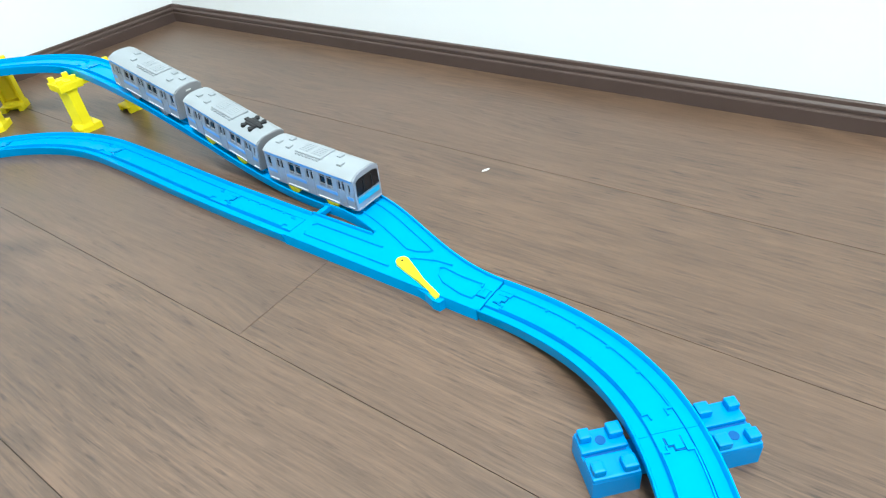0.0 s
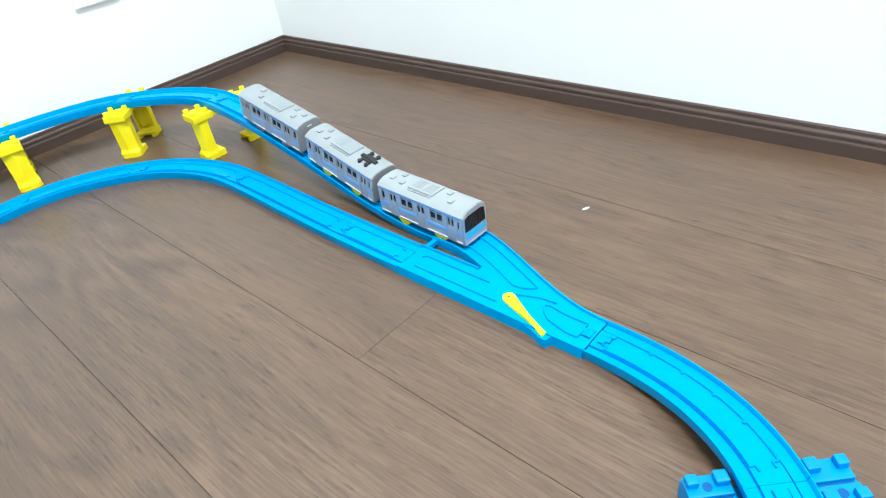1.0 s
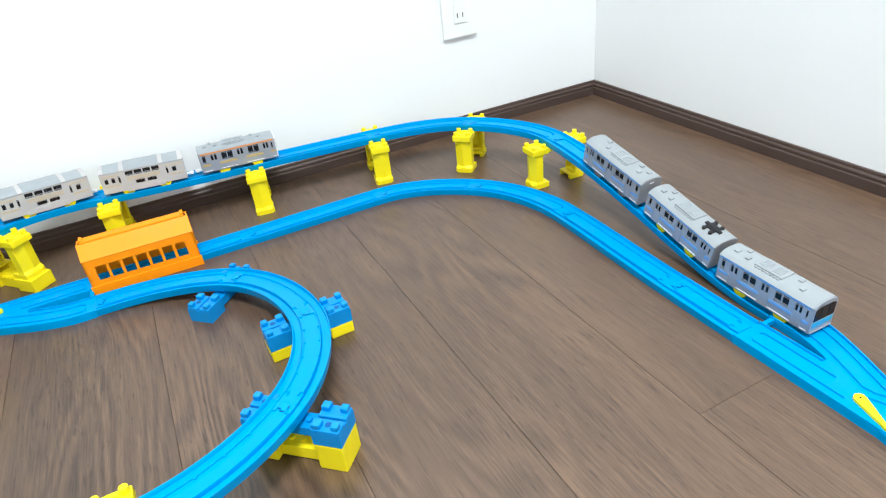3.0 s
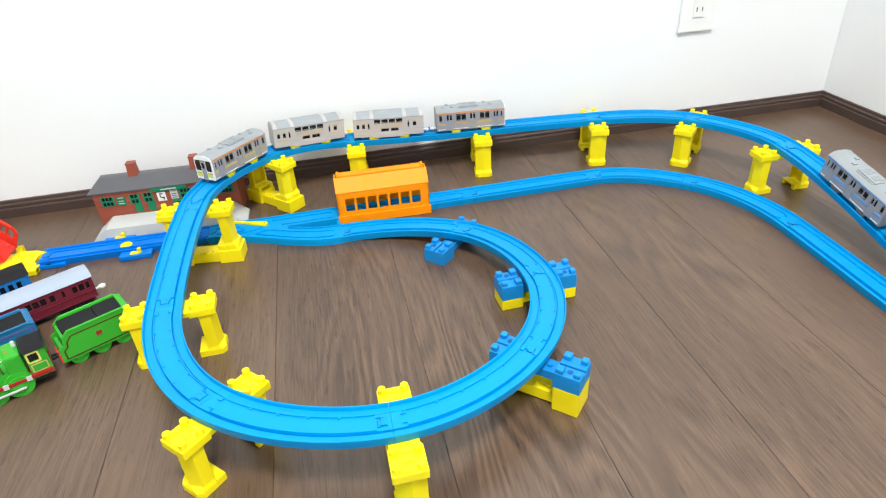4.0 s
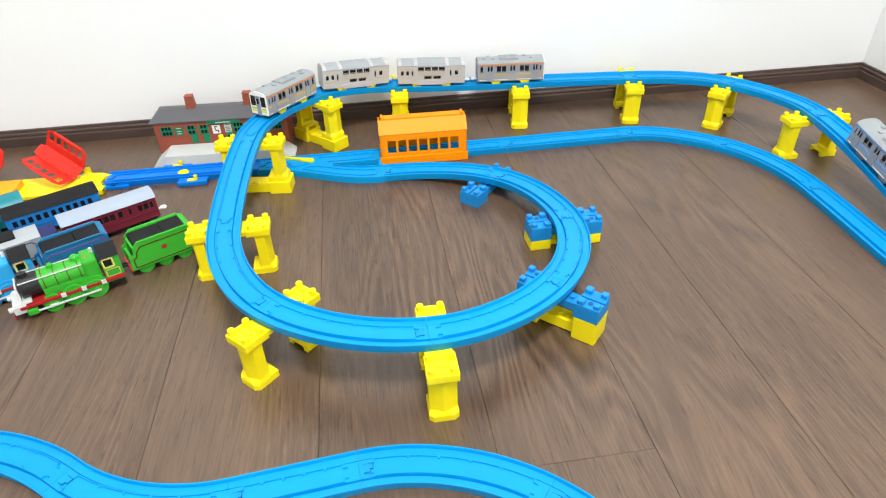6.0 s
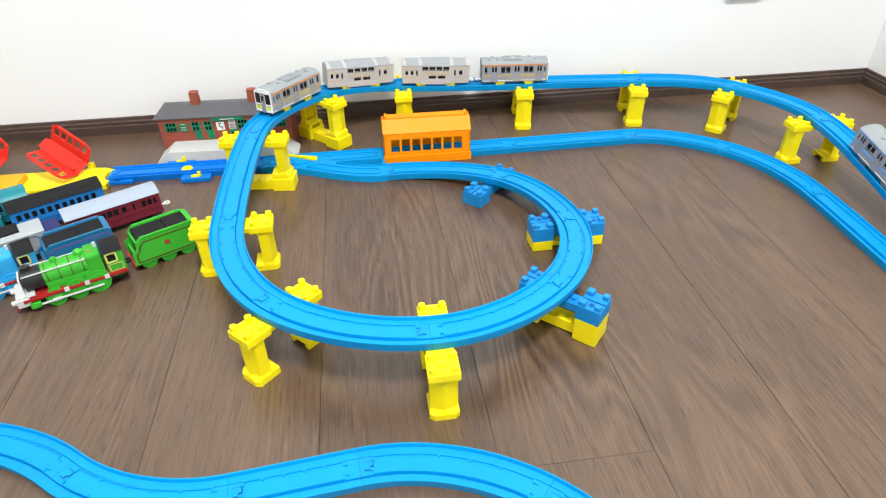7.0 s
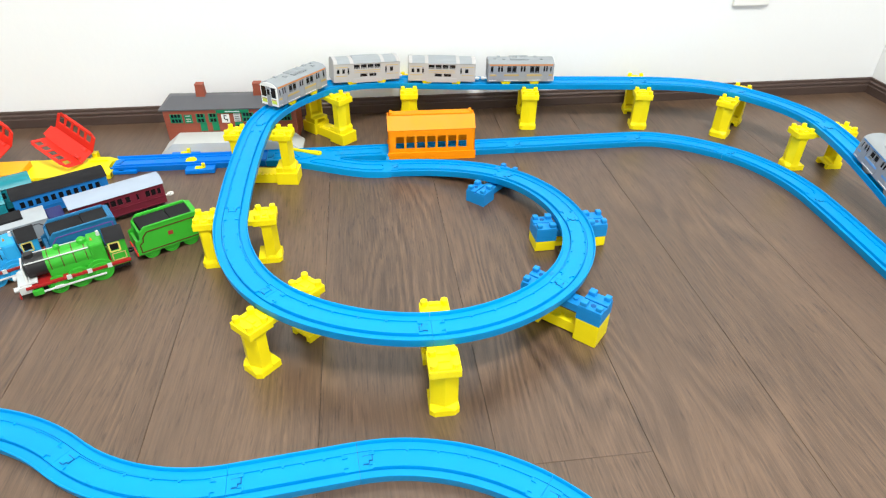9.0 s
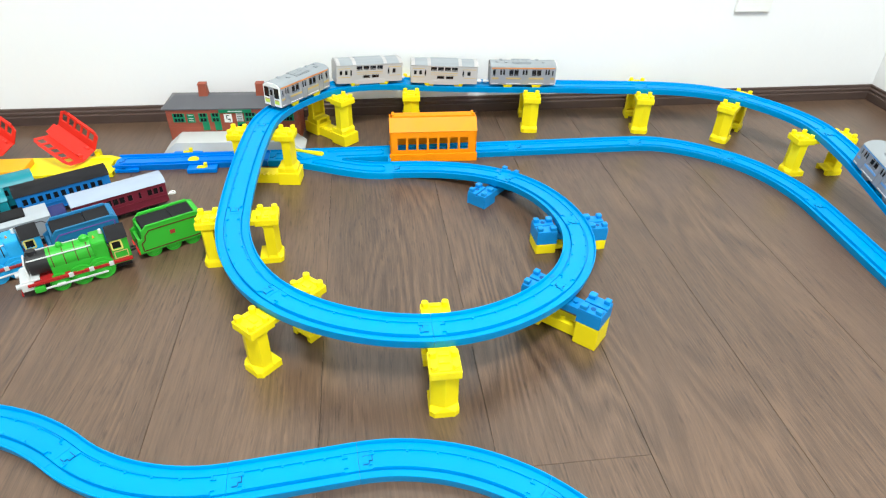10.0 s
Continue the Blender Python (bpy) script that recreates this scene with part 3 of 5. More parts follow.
def wheelset(parent, xs, r, y, mat, label="", thick=0.003):
    for x in xs:
        for sgn in (1, -1):
            bm = fresh()
            m = pose(x, sgn * y, r, 90 if sgn < 0 else -90, 0, 0)
            bm_cyl(bm, r, thick, m, 24)
            bm_cyl(bm, r * 0.62, 0.0006, m @ pose(0, 0, thick), 20, r * 0.55)
            bm_cyl(bm, r * 0.18, 0.0014, m @ pose(0, 0, thick), 10)
            part("wheel", bm, mat, parent, label, 35)


CAR_L, CAR_W, CAR_H = 0.117, 0.0350, 0.0450


def roof_arc(w, z0, z1, n=10):
    """Half outline of a car roof: from one eave over the top to the other."""
    out = []
    for k in range(n + 1):
        t = -1 + 2 * k / n
        out.append((t * w / 2, z0 + (z1 - z0) * (1 - abs(t) ** 3.4)))
    return out


def car(label, kind, livery, wheels=None, group="toy train cars"):
    """A toy railcar standing on its wheels at z = 0, its front towards +x. kind: cab, mid or deck."""
    L, W, H = CAR_L, CAR_W, CAR_H
    body_mat, belt, band = livery
    top = thing("train_car", label, "toy train", group=group)
    x0, x1, zb, ze = -L / 2, L / 2, 0.0082, 0.0395
    if kind == "deck":
        mid = [(0.30 + 0.105 * k, 0.30 + 0.105 * k + 0.090, 0.0300, 0.0372) for k in range(4)]
        mid += [(0.36, 0.47, 0.0160, 0.0218), (0.50, 0.61, 0.0160, 0.0218)]
        win = mid + [(0.10, 0.15, 0.023, 0.031), (0.20, 0.225, 0.021, 0.032), (0.775, 0.80, 0.021, 0.032), (0.84, 0.88, 0.023, 0.031), (0.92, 0.96, 0.023, 0.031)]
    else:
        win = [(0.035, 0.075, 0.0238, 0.0356), (0.145, 0.175, 0.0258, 0.0356), (0.190, 0.220, 0.0258, 0.0356), (0.285, 0.350, 0.0238, 0.0356), (0.362, 0.427, 0.0238, 0.0356),
               (0.490, 0.520, 0.0258, 0.0356), (0.535, 0.565, 0.0258, 0.0356), (0.635, 0.700, 0.0238, 0.0356), (0.712, 0.777, 0.0238, 0.0356),
               (0.840, 0.866, 0.0258, 0.0356), (0.880, 0.906, 0.0258, 0.0356), (0.945, 0.965, 0.0245, 0.0340)]
    win = [(x0 + a * L, x0 + b * L, c, d) for a, b, c, d in win]
    xs = sorted({x0, x1, *[v for w in win for v in w[:2]]})
    zs = sorted({zb, ze, *[v for w in win for v in w[2:]]})

    def inside(x, z):
        return any(a < x < b and c < z < d for a, b, c, d in win)

    bm, panes = fresh(), fresh()
    for sgn in (1, -1):
        bm_wall(bm, panes, xs, zs, inside, lambda x, z, d, s=sgn: Vector((x, s * (W / 2 - d - max(0, z - 0.030) * 0.06), z)), 0.0014)
    bmesh.ops.remove_doubles(bm, verts=bm.verts[:], dist=1e-5)
    shell = part("body", bm, body_mat, top)
    set_panes(panes, shell, "black window pane")
    bm = fresh()
    bm_box(bm, x0 + 0.001, -W / 2 + 0.0012, zb + 0.0006, x1 - 0.001, W / 2 - 0.0012, zb + 0.003)
    part("underframe", bm, BLACK, top, "black underframe")
    # window frames, doors' jambs and stripes, proud of the side
    for sgn in (1, -1):
        def strip(name, a, b, z0, z1, mat, proud=0.0003, note=""):
            bms = fresh()
            y = sgn * (W / 2 - max(0, z0 - 0.030) * 0.06)
            bm_box(bms, a, min(y, y + sgn * proud), z0, b, max(y, y + sgn * proud), z1)
            part(name, bms, mat, shell, note)
        if kind == "deck":
            for a, b, z0, z1 in ((0.02, 0.22, 0.0335, 0.0345), (0.30, 0.70, 0.0265, 0.0275), (0.30, 0.70, 0.0232, 0.0240), (0.80, 0.98, 0.0335, 0.0345), (0.02, 0.20, 0.0185, 0.0195), (0.80, 0.98, 0.0185, 0.0195)):
                strip("stripe", x0 + a * L, x0 + b * L, z0, z1, band)
            strip("side_skirt", x0 + 0.27 * L, x0 + 0.73 * L, 0.0062, 0.0135, body_mat, 0.0008)
        else:
            strip("stripe", x0 + 0.002, x1 - 0.002, 0.0366, 0.0390, belt, 0.0003, "coloured belt stripe")
            for a, b in ((0.02, 0.125), (0.24, 0.47), (0.59, 0.82), (0.925, 0.985)):
                strip("stripe", x0 + a * L, x0 + b * L, 0.0180, 0.0212, band, 0.0003, "coloured waist stripe")
                strip("sill", x0 + a * L, x0 + b * L, 0.0100, 0.0108, WHITE, 0.0005)
            for a in (0.135, 0.230, 0.480, 0.575, 0.830, 0.916):
                strip("door_jamb", x0 + a * L - 0.0004, x0 + a * L + 0.0004, 0.0090, 0.0352, body_mat, 0.0005)
    # roof
    bm = fresh()
    arc = roof_arc(W + 0.0008, ze, H if kind != "deck" else H + 0.0005)
    bm_sweep(bm, [(Vector((x, 0, 0)), Vector((0, 1, 0)), UP) for x in (x0, x1)], arc)
    roof = part("roof", bm, ROOFGREY, top, "grey roof", 30)
    if kind == "deck":
        for a, b in ((0.0, 0.05), (0.24, 0.29), (0.71, 0.76), (0.95, 1.0)):
            bm = fresh()
            bm_sweep(bm, [(Vector((x0 + q * L, 0, 0)), Vector((0, 1, 0)), UP) for q in (a, b)], [(y * 1.012, z + 0.0005) for y, z in arc])
            part("roof_rib", bm, CREAM, roof, "pale rounded roof rib")
        bm = fresh()
        bm_sweep(bm, [(Vector((x0 + q * L, 0, 0)), Vector((0, 1, 0)), UP) for q in (0.292, 0.708)], [(y * 0.93, z + 0.0012) for y, z in arc])
        part("upper_deck_roof", bm, ROOFGREY, roof)
    else:
        bm = fresh()
        bm_box(bm, -0.020, -0.0098, H - 0.0016, 0.014, 0.0098, H + 0.0014, 0.0009)
        for k in range(7):
            for sgn in (1, -1):
                bm_box(bm, -0.018 + 0.0046 * k, sgn * 0.0106 - 0.0014, H - 0.0026, -0.0155 + 0.0046 * k, sgn * 0.0106 + 0.0014, H - 0.0001)
        unit = part("air_conditioner", bm, ROOFGREY, roof, "grey raised rooftop unit")
        bm = fresh()
        for cx in (-0.011, 0.005):
            bm_box(bm, cx - 0.006, -0.0068, H + 0.0013, cx + 0.006, 0.0068, H + 0.0017, 0.0002)
            for k in range(5):
                bm_box(bm, cx - 0.0052, -0.0058 + 0.0026 * k, H + 0.0016, cx + 0.0052, -0.0046 + 0.0026 * k, H + 0.0021)
        part("grille", bm, ROOFGREY, unit, "slatted roof grilles")
        for vx, vy in ((-0.047, -0.004), (-0.039, 0.006), (-0.031, -0.006), (0.026, 0.005), (0.036, -0.006)):
            if kind == "mid" and vx > 0:
                continue
            bm = fresh()
            bm_box(bm, vx - 0.0026, vy - 0.0030, H - 0.002, vx + 0.0026, vy + 0.0030, H + 0.0014, 0.0005)
            part("vent", bm, ROOFGREY, roof)
        if kind == "mid":
            bm = fresh()
            z = H + 0.0002
            bm_box(bm, 0.0235, -0.0024, z, 0.0475, 0.0024, z + 0.0022, 0.0006)
            bm_box(bm, 0.028, -0.0056, z, 0.042, 0.0056, z + 0.0018, 0.0006)
            for px in (0.0300, 0.0405):
                bm_box(bm, px - 0.0018, -0.0095, z - 0.0012, px + 0.0018, 0.0095, z + 0.0014, 0.0005)
                for sgn in (1, -1):
                    bm_cyl(bm, 0.0025, 0.003, pose(px, sgn * 0.0090, z - 0.0014), 10)
            part("pantograph", bm, BLACK, roof, "folded black pantograph")
    # ends: a plain gangway end at the rear, and a second one or a cab in front
    outline = [(-W / 2 + 0.0004, zb)] + [(y, z) for y, z in roof_arc(W - 0.001, ze - 0.0005, H - 0.0006)] + [(W / 2 - 0.0004, zb)]

    def end(x, mat, name, thick, note=""):
        b = fresh()
        lo = [b.verts.new((x, y, z)) for y, z in outline]
        hi = [b.verts.new((x + thick, y * 0.985, z)) for y, z in outline]
        b.faces.new(lo)
        b.faces.new(hi[::-1])
        for k in range(len(lo)):
            b.faces.new((lo[k], lo[(k + 1) % len(lo)], hi[(k + 1) % len(lo)], hi[k]))
        return part(name, b, mat, top, note, 40)

    end_mat = ENDGREY if body_mat is SILVER else CREAM
    rear = end(x0 + 0.0004, end_mat, "rear_end", -0.0012, "plain grey gangway end")
    bm = fresh()
    bm_box(bm, x0 - 0.0012, -0.0032, 0.0375, x0 - 0.0006, 0.0032, 0.0388)
    part("slot", bm, WHITE, rear)
    if kind != "cab":
        end(x1 - 0.0004, end_mat, "front_end", 0.0012, "plain grey gangway end")
    elif belt is STRIPEBLUE:
        front = end(x1 - 0.0004, body_mat, "cab_front", 0.0016, "silver cab front")
        bm = fresh()
        bm_prism(bm, [(-0.0148, 0.0), (0.0148, 0.0), (0.0142, 0.0145), (0.0095, 0.0165), (-0.0095, 0.0165), (-0.0142, 0.0145)], 0, 0.0010, Matrix.Translation((x1 + 0.0008, 0, 0.0225)) @ Matrix(((0, 0, 1, 0), (1, 0, 0, 0), (0, 1, 0, 0), (0, 0, 0, 1))))
        part("windscreen", bm, DARKPANE, front, "large black windscreen")
        for y in (-0.0055, 0.0055):
            bm = fresh()
            bm_box(bm, x1 + 0.0018, y - 0.0004, 0.0232, x1 + 0.0022, y + 0.0004, 0.0365)
            part("pillar", bm, BLACK, front)
        bm = fresh()
        bm_box(bm, x1 + 0.0006, -0.0145, 0.0145, x1 + 0.0016, 0.0145, 0.0200)
        part("stripe", bm, STRIPEAQUA, front, "aqua front band")
        bm = fresh()
        bm_box(bm, x1 - 0.001, -0.0158, 0.0080, x1 + 0.0024, 0.0158, 0.0090, 0.0006)
        part("bumper", bm, body_mat, front)
    else:
        front = end(x1 - 0.0004, WHITE, "cab_front", 0.0018, "white cab front")
        for y0, y1 in ((-0.0148, -0.0052), (0.0052, 0.0148)):
            bm = fresh()
            bm_box(bm, x1 + 0.0010, y0, 0.0215, x1 + 0.0018, y1, 0.0375, 0.0003)
            part("windscreen", bm, DARKPANE, front, "black windscreen")
            bm = fresh()
            bm_box(bm, x1 + 0.0010, y0, 0.0120, x1 + 0.0017, y1, 0.0170)
            part("stripe", bm, STRIPELIME, front, "lime and ochre band")
            bm = fresh()
            bm_box(bm, x1 + 0.0010, y0, 0.0172, x1 + 0.0017, y1, 0.0190)
            part("stripe", bm, STRIPEGOLD, front)
        bm = fresh()
        bm_box(bm, x1 + 0.0010, -0.0042, 0.0070, x1 + 0.0020, 0.0042, 0.0380, 0.0004)
        door = part("cab_door", bm, ENDGREY, front, "grey cab door")
        bm = fresh()
        bm_box(bm, x1 + 0.0018, -0.0022, 0.0255, x1 + 0.0023, 0.0022, 0.0340)
        part("door_window", bm, DARKPANE, door)
    wheelset(top, (-0.026, 0.026), 0.0088, 0.0128, wheels or YELLOW, "yellow plastic wheel" if not wheels else "grey plastic wheel")
    bm = fresh()
    bm_box(bm, x0 - 0.0085, -0.0028, 0.0075, x0 + 0.001, 0.0028, 0.0095, 0.0004)
    bm_cyl(bm, 0.0042, 0.0024, pose(x0 - 0.0075, 0, 0.0073), 14)
    part("coupling", bm, WHITE, top, "pale plastic coupling")
    return top


def chain(nodes):
    """A run of rails as one line: a function of metres along it, giving the place."""
    pts = []
    for a, b in zip(nodes, nodes[1:]):
        at = track_line(a, b)
        pts += [at(k / 24)[0] for k in range(24)]
    pts.append(Vector(nodes[-1][:3]))
    cum = [0.0]
    for p, q in zip(pts, pts[1:]):
        cum.append(cum[-1] + (q - p).length)

    def at_s(s):
        for k in range(len(pts) - 1):
            if s <= cum[k + 1]:
                return pts[k].lerp(pts[k + 1], (s - cum[k]) / (cum[k + 1] - cum[k]))
        return pts[-1]
    return at_s


def stand(ob, at_s, s, front=1):
    """Set a car on the line with its bogies on the rail; front: -1 when it faces back along the line."""
    a, b = at_s(s - 0.026 * front), at_s(s + 0.026 * front)
    x = (b - a).normalized()
    y = UP.cross(x).normalized()
    m = Matrix((x, y, x.cross(y))).transposed().to_4x4()
    m.translation = (a + b) / 2 - UP * 0.0008
    ob.matrix_world = m


COMMUTER = (SILVER, STRIPEBLUE, STRIPEBLUE)
SUBURBAN = (SILVER, STRIPEORANGE, STRIPEGOLD)
PALE = (CREAM, STRIPEGOLD, STRIPEGOLD)
down = chain([J[k] for k in ("m", "n", "o", "turn_right")] + [(0.663, -0.280, G, -91, 0), (0.655, -0.325, G, -104, 0)])
S1 = next(k / 1000 for k in range(350, 700) if down(k / 1000).y < -0.243)
GREYWHEEL = plastic("grey_wheel_plastic", (0.22, 0.22, 0.23), 0.45)
stand(car("silver toy commuter car with blue stripes and black windscreen", "cab", COMMUTER), down, S1, 1)
stand(car("silver toy commuter car with a black pantograph", "mid", COMMUTER), down, S1 - 0.1325, 1)
stand(car("silver toy commuter end car with blue stripes and grey wheels", "cab", COMMUTER, GREYWHEEL), down, S1 - 0.265, -1)

back = chain([J[k] for k in ("g", "h", "i", "j", "k", "l")])
S2 = 0.340
stand(car("silver toy suburban car with orange stripe and white cab", "cab", SUBURBAN), back, S2, -1)
stand(car("pale toy double-deck car with ochre lines", "deck", PALE), back, S2 + 0.140, -1)
stand(car("pale toy double-deck car with ribbed roof", "deck", PALE), back, S2 + 0.2785, -1)
stand(car("silver toy suburban end car with orange stripe", "cab", SUBURBAN), back, S2 + 0.421, 1)

# ---- orange shed over the rail ----


def shed():
    top = thing("engine_shed", "orange plastic toy train shed straddling the rail", "toy shed", pose(0.059, 0.2865, 0, 0, 0, -1.5))
    hx, hy, ze = 0.0715, 0.0240, 0.054
    xs0 = [-hx + 0.0125 + 0.0172 * k for k in range(7)]
    win = [(x, x + 0.0135, 0.0205, 0.0425) for x in xs0]
    xs = sorted({-hx, hx, *[v for w in win for v in w[:2]]})
    zs = [0.0, 0.0205, 0.0425, ze]
    for sgn in (-1, 1):
        bm = fresh()
        for x0, x1 in zip(xs, xs[1:]):
            for z0, z1 in zip(zs, zs[1:]):
                if not any(a < (x0 + x1) / 2 < b and c < (z0 + z1) / 2 < d for a, b, c, d in win):
                    bm_box(bm, x0, min(sgn * hy, sgn * (hy - 0.002)), z0, x1, max(sgn * hy, sgn * (hy - 0.002)), z1)
        bmesh.ops.remove_doubles(bm, verts=bm.verts[:], dist=1e-5)
        seen = {}
        for f in bm.faces[:]:
            key = tuple(round(c, 5) for c in f.calc_center_median())
            seen.setdefault(key, []).append(f)
        bmesh.ops.delete(bm, geom=[f for fs in seen.values() if len(fs) > 1 for f in fs], context="FACES_ONLY")
        part("side_wall", bm, ORANGE, top, "wall with a row of open windows")
        bm = fresh()
        bm_box(bm, -hx - 0.0016, sgn * (hy + 0.0012) - 0.0012, 0, hx + 0.0016, sgn * (hy + 0.0012) + 0.0012, 0.0145, 0.0006)
        part("plinth", bm, ORANGE, top)
    for sgn in (-1, 1):
        bm = fresh()
        x = sgn * (hx - 0.001)
        pts = [(-hy, 0.0), (-hy, ze), (-0.0075, 0.0715), (0.0075, 0.0715), (hy, ze), (hy, 0.0), (0.0210, 0.0), (0.0210, 0.052), (-0.0210, 0.052), (-0.0210, 0.0)]
        a = [bm.verts.new((x - 0.001, y, z)) for y, z in pts]
        b = [bm.verts.new((x + 0.001, y, z)) for y, z in pts]
        for k in range(len(pts)):
            bm.faces.new((a[k], a[(k + 1) % 10], b[(k + 1) % 10], b[k]))
        for v in (a, b):
            bm.faces.new((v[0], v[1], v[8], v[9]))
            bm.faces.new((v[1], v[2], v[3], v[4], v[7], v[8]))
            bm.faces.new((v[4], v[5], v[6], v[7]))
        part("gable", bm, ORANGE, top, "open end frame")
        bm = fresh()
        lo, hi = (sgn * (hy + 0.0006), ze - 0.0003), (sgn * 0.0070, 0.0722)
        d = 0.0016
        prof = [lo, hi, (hi[0], hi[1] - d), (lo[0] - sgn * d * 0.6, lo[1] - d)]
        bm_sweep(bm, [(Vector((q, 0, 0)), Vector((0, 1, 0)), UP) for q in (-hx - 0.0004, hx + 0.0004)], prof)
        part("roof_slope", bm, ORANGE, top)
    bm = fresh()
    bm_box(bm, -hx + 0.004, -0.0075, 0.0700, hx - 0.004, 0.0075, 0.0745, 0.0012)
    for x in (-hx + 0.004, hx - 0.008):
        bm_box(bm, x, -0.0065, 0.0740, x + 0.004, 0.0065, 0.0768, 0.0008)
    part("roof_ridge", bm, ORANGE, top)


shed()

# ---- siding with stop levers ----
siding, line_at = rail("stop_rail", "deep blue plastic stop rail with yellow levers", (-0.4550, 0.2890, G, -1, 0), (-0.2135, 0.2862, G, -1, 0), mat=SIDING, group="deep blue siding rails")
for u, side in ((0.58, -1), (0.44, 1)):
    p, s, _ = line_at(u)
    c = p - s * side * (RW + 0.0075)
    bm = fresh()
    bm_box(bm, c.x - 0.023, c.y - 0.0085, 0.0004, c.x + 0.023, c.y + 0.0085, 0.0075, 0.0012)
    box = part("lever_box", bm, SIDING, siding)
    bm = fresh()
    bm_box(bm, c.x - 0.008, c.y - 0.004, 0.0070, c.x + 0.005, c.y + 0.004, 0.0082, 0.0003)
    bm_box(bm, c.x - 0.006, c.y - 0.0025, 0.0076, c.x + 0.008, c.y + 0.0025, 0.0092)
    bm_box(bm, c.x + 0.003, c.y - 0.0022, 0.0085, c.x + 0.008, c.y + 0.0022, 0.0150, 0.0005)
    part("stop_lever", bm, YELLOW, box, "yellow stop lever")
p, s, _ = line_at(0.5)
bm = fresh()
bm_cyl(bm, 0.0090, 0.0013, pose(p.x, p.y, G + 0.0002), 24, 0.0080)
part("stop_cam", bm, YELLOW, siding, "yellow round cam")
for u in (0.02, 0.10):
    p, s, _ = line_at(u)
    bm = fresh()
    bm_box(bm, p.x - 0.012, p.y - 0.0255, 0.0004, p.x + 0.016, p.y - 0.0185, 0.0060, 0.001)
    part("side_step", bm, SIDING, siding)

# ---- unloading ramp with tipped red wagons ----


def ramp():
    top = thing("ramp_base", "bright yellow plastic ramp base at the end of the siding", "toy ramp", pose(0.001, 0.0145, 0))
    bm = fresh()
    bm_prism(bm, [(-0.500, 0.246), (-0.452, 0.240), (-0.452, 0.258), (-0.462, 0.262), (-0.462, 0.284), (-0.452, 0.290), (-0.470, 0.300), (-0.500, 0.304)], 0.0004, 0.0072)
    part("entry_plate", bm, YELLOW, top)
    bm = fresh()
    for y in (0.262, 0.2865):
        bg = fresh()
        bm_box(bg, -0.4995, y - 0.0012, 0.0070, -0.468, y + 0.0012, 0.0098, 0.0004)
        part("guide", bg, YELLOW, top)
    bm_box(bm, -0.497, 0.300, 0.0004, -0.489, 0.311, 0.0145, 0.0012)
    part("post", bm, YELLOW, top)
    bm = fresh()
    bm_box(bm, -0.472, 0.236, 0.0004, -0.452, 0.247, 0.0085, 0.001)
    part("step", bm, YELLOW, top)
    bm = fresh()
    bm_prism(bm, [(-0.80, 0.232), (-0.5005, 0.2455), (-0.5005, 0.3035), (-0.80, 0.306)], 0.0004, 0.0050)
    part("tray", bm, YELLOW, top)
    bm = fresh()
    bm_box(bm, -0.72, 0.240, 0.0046, -0.585, 0.286, 0.0150, 0.002)
    part("motor_box", bm, plastic("amber_plastic", (0.90, 0.42, 0.02), 0.38), top, "amber box on the tray")


ramp()


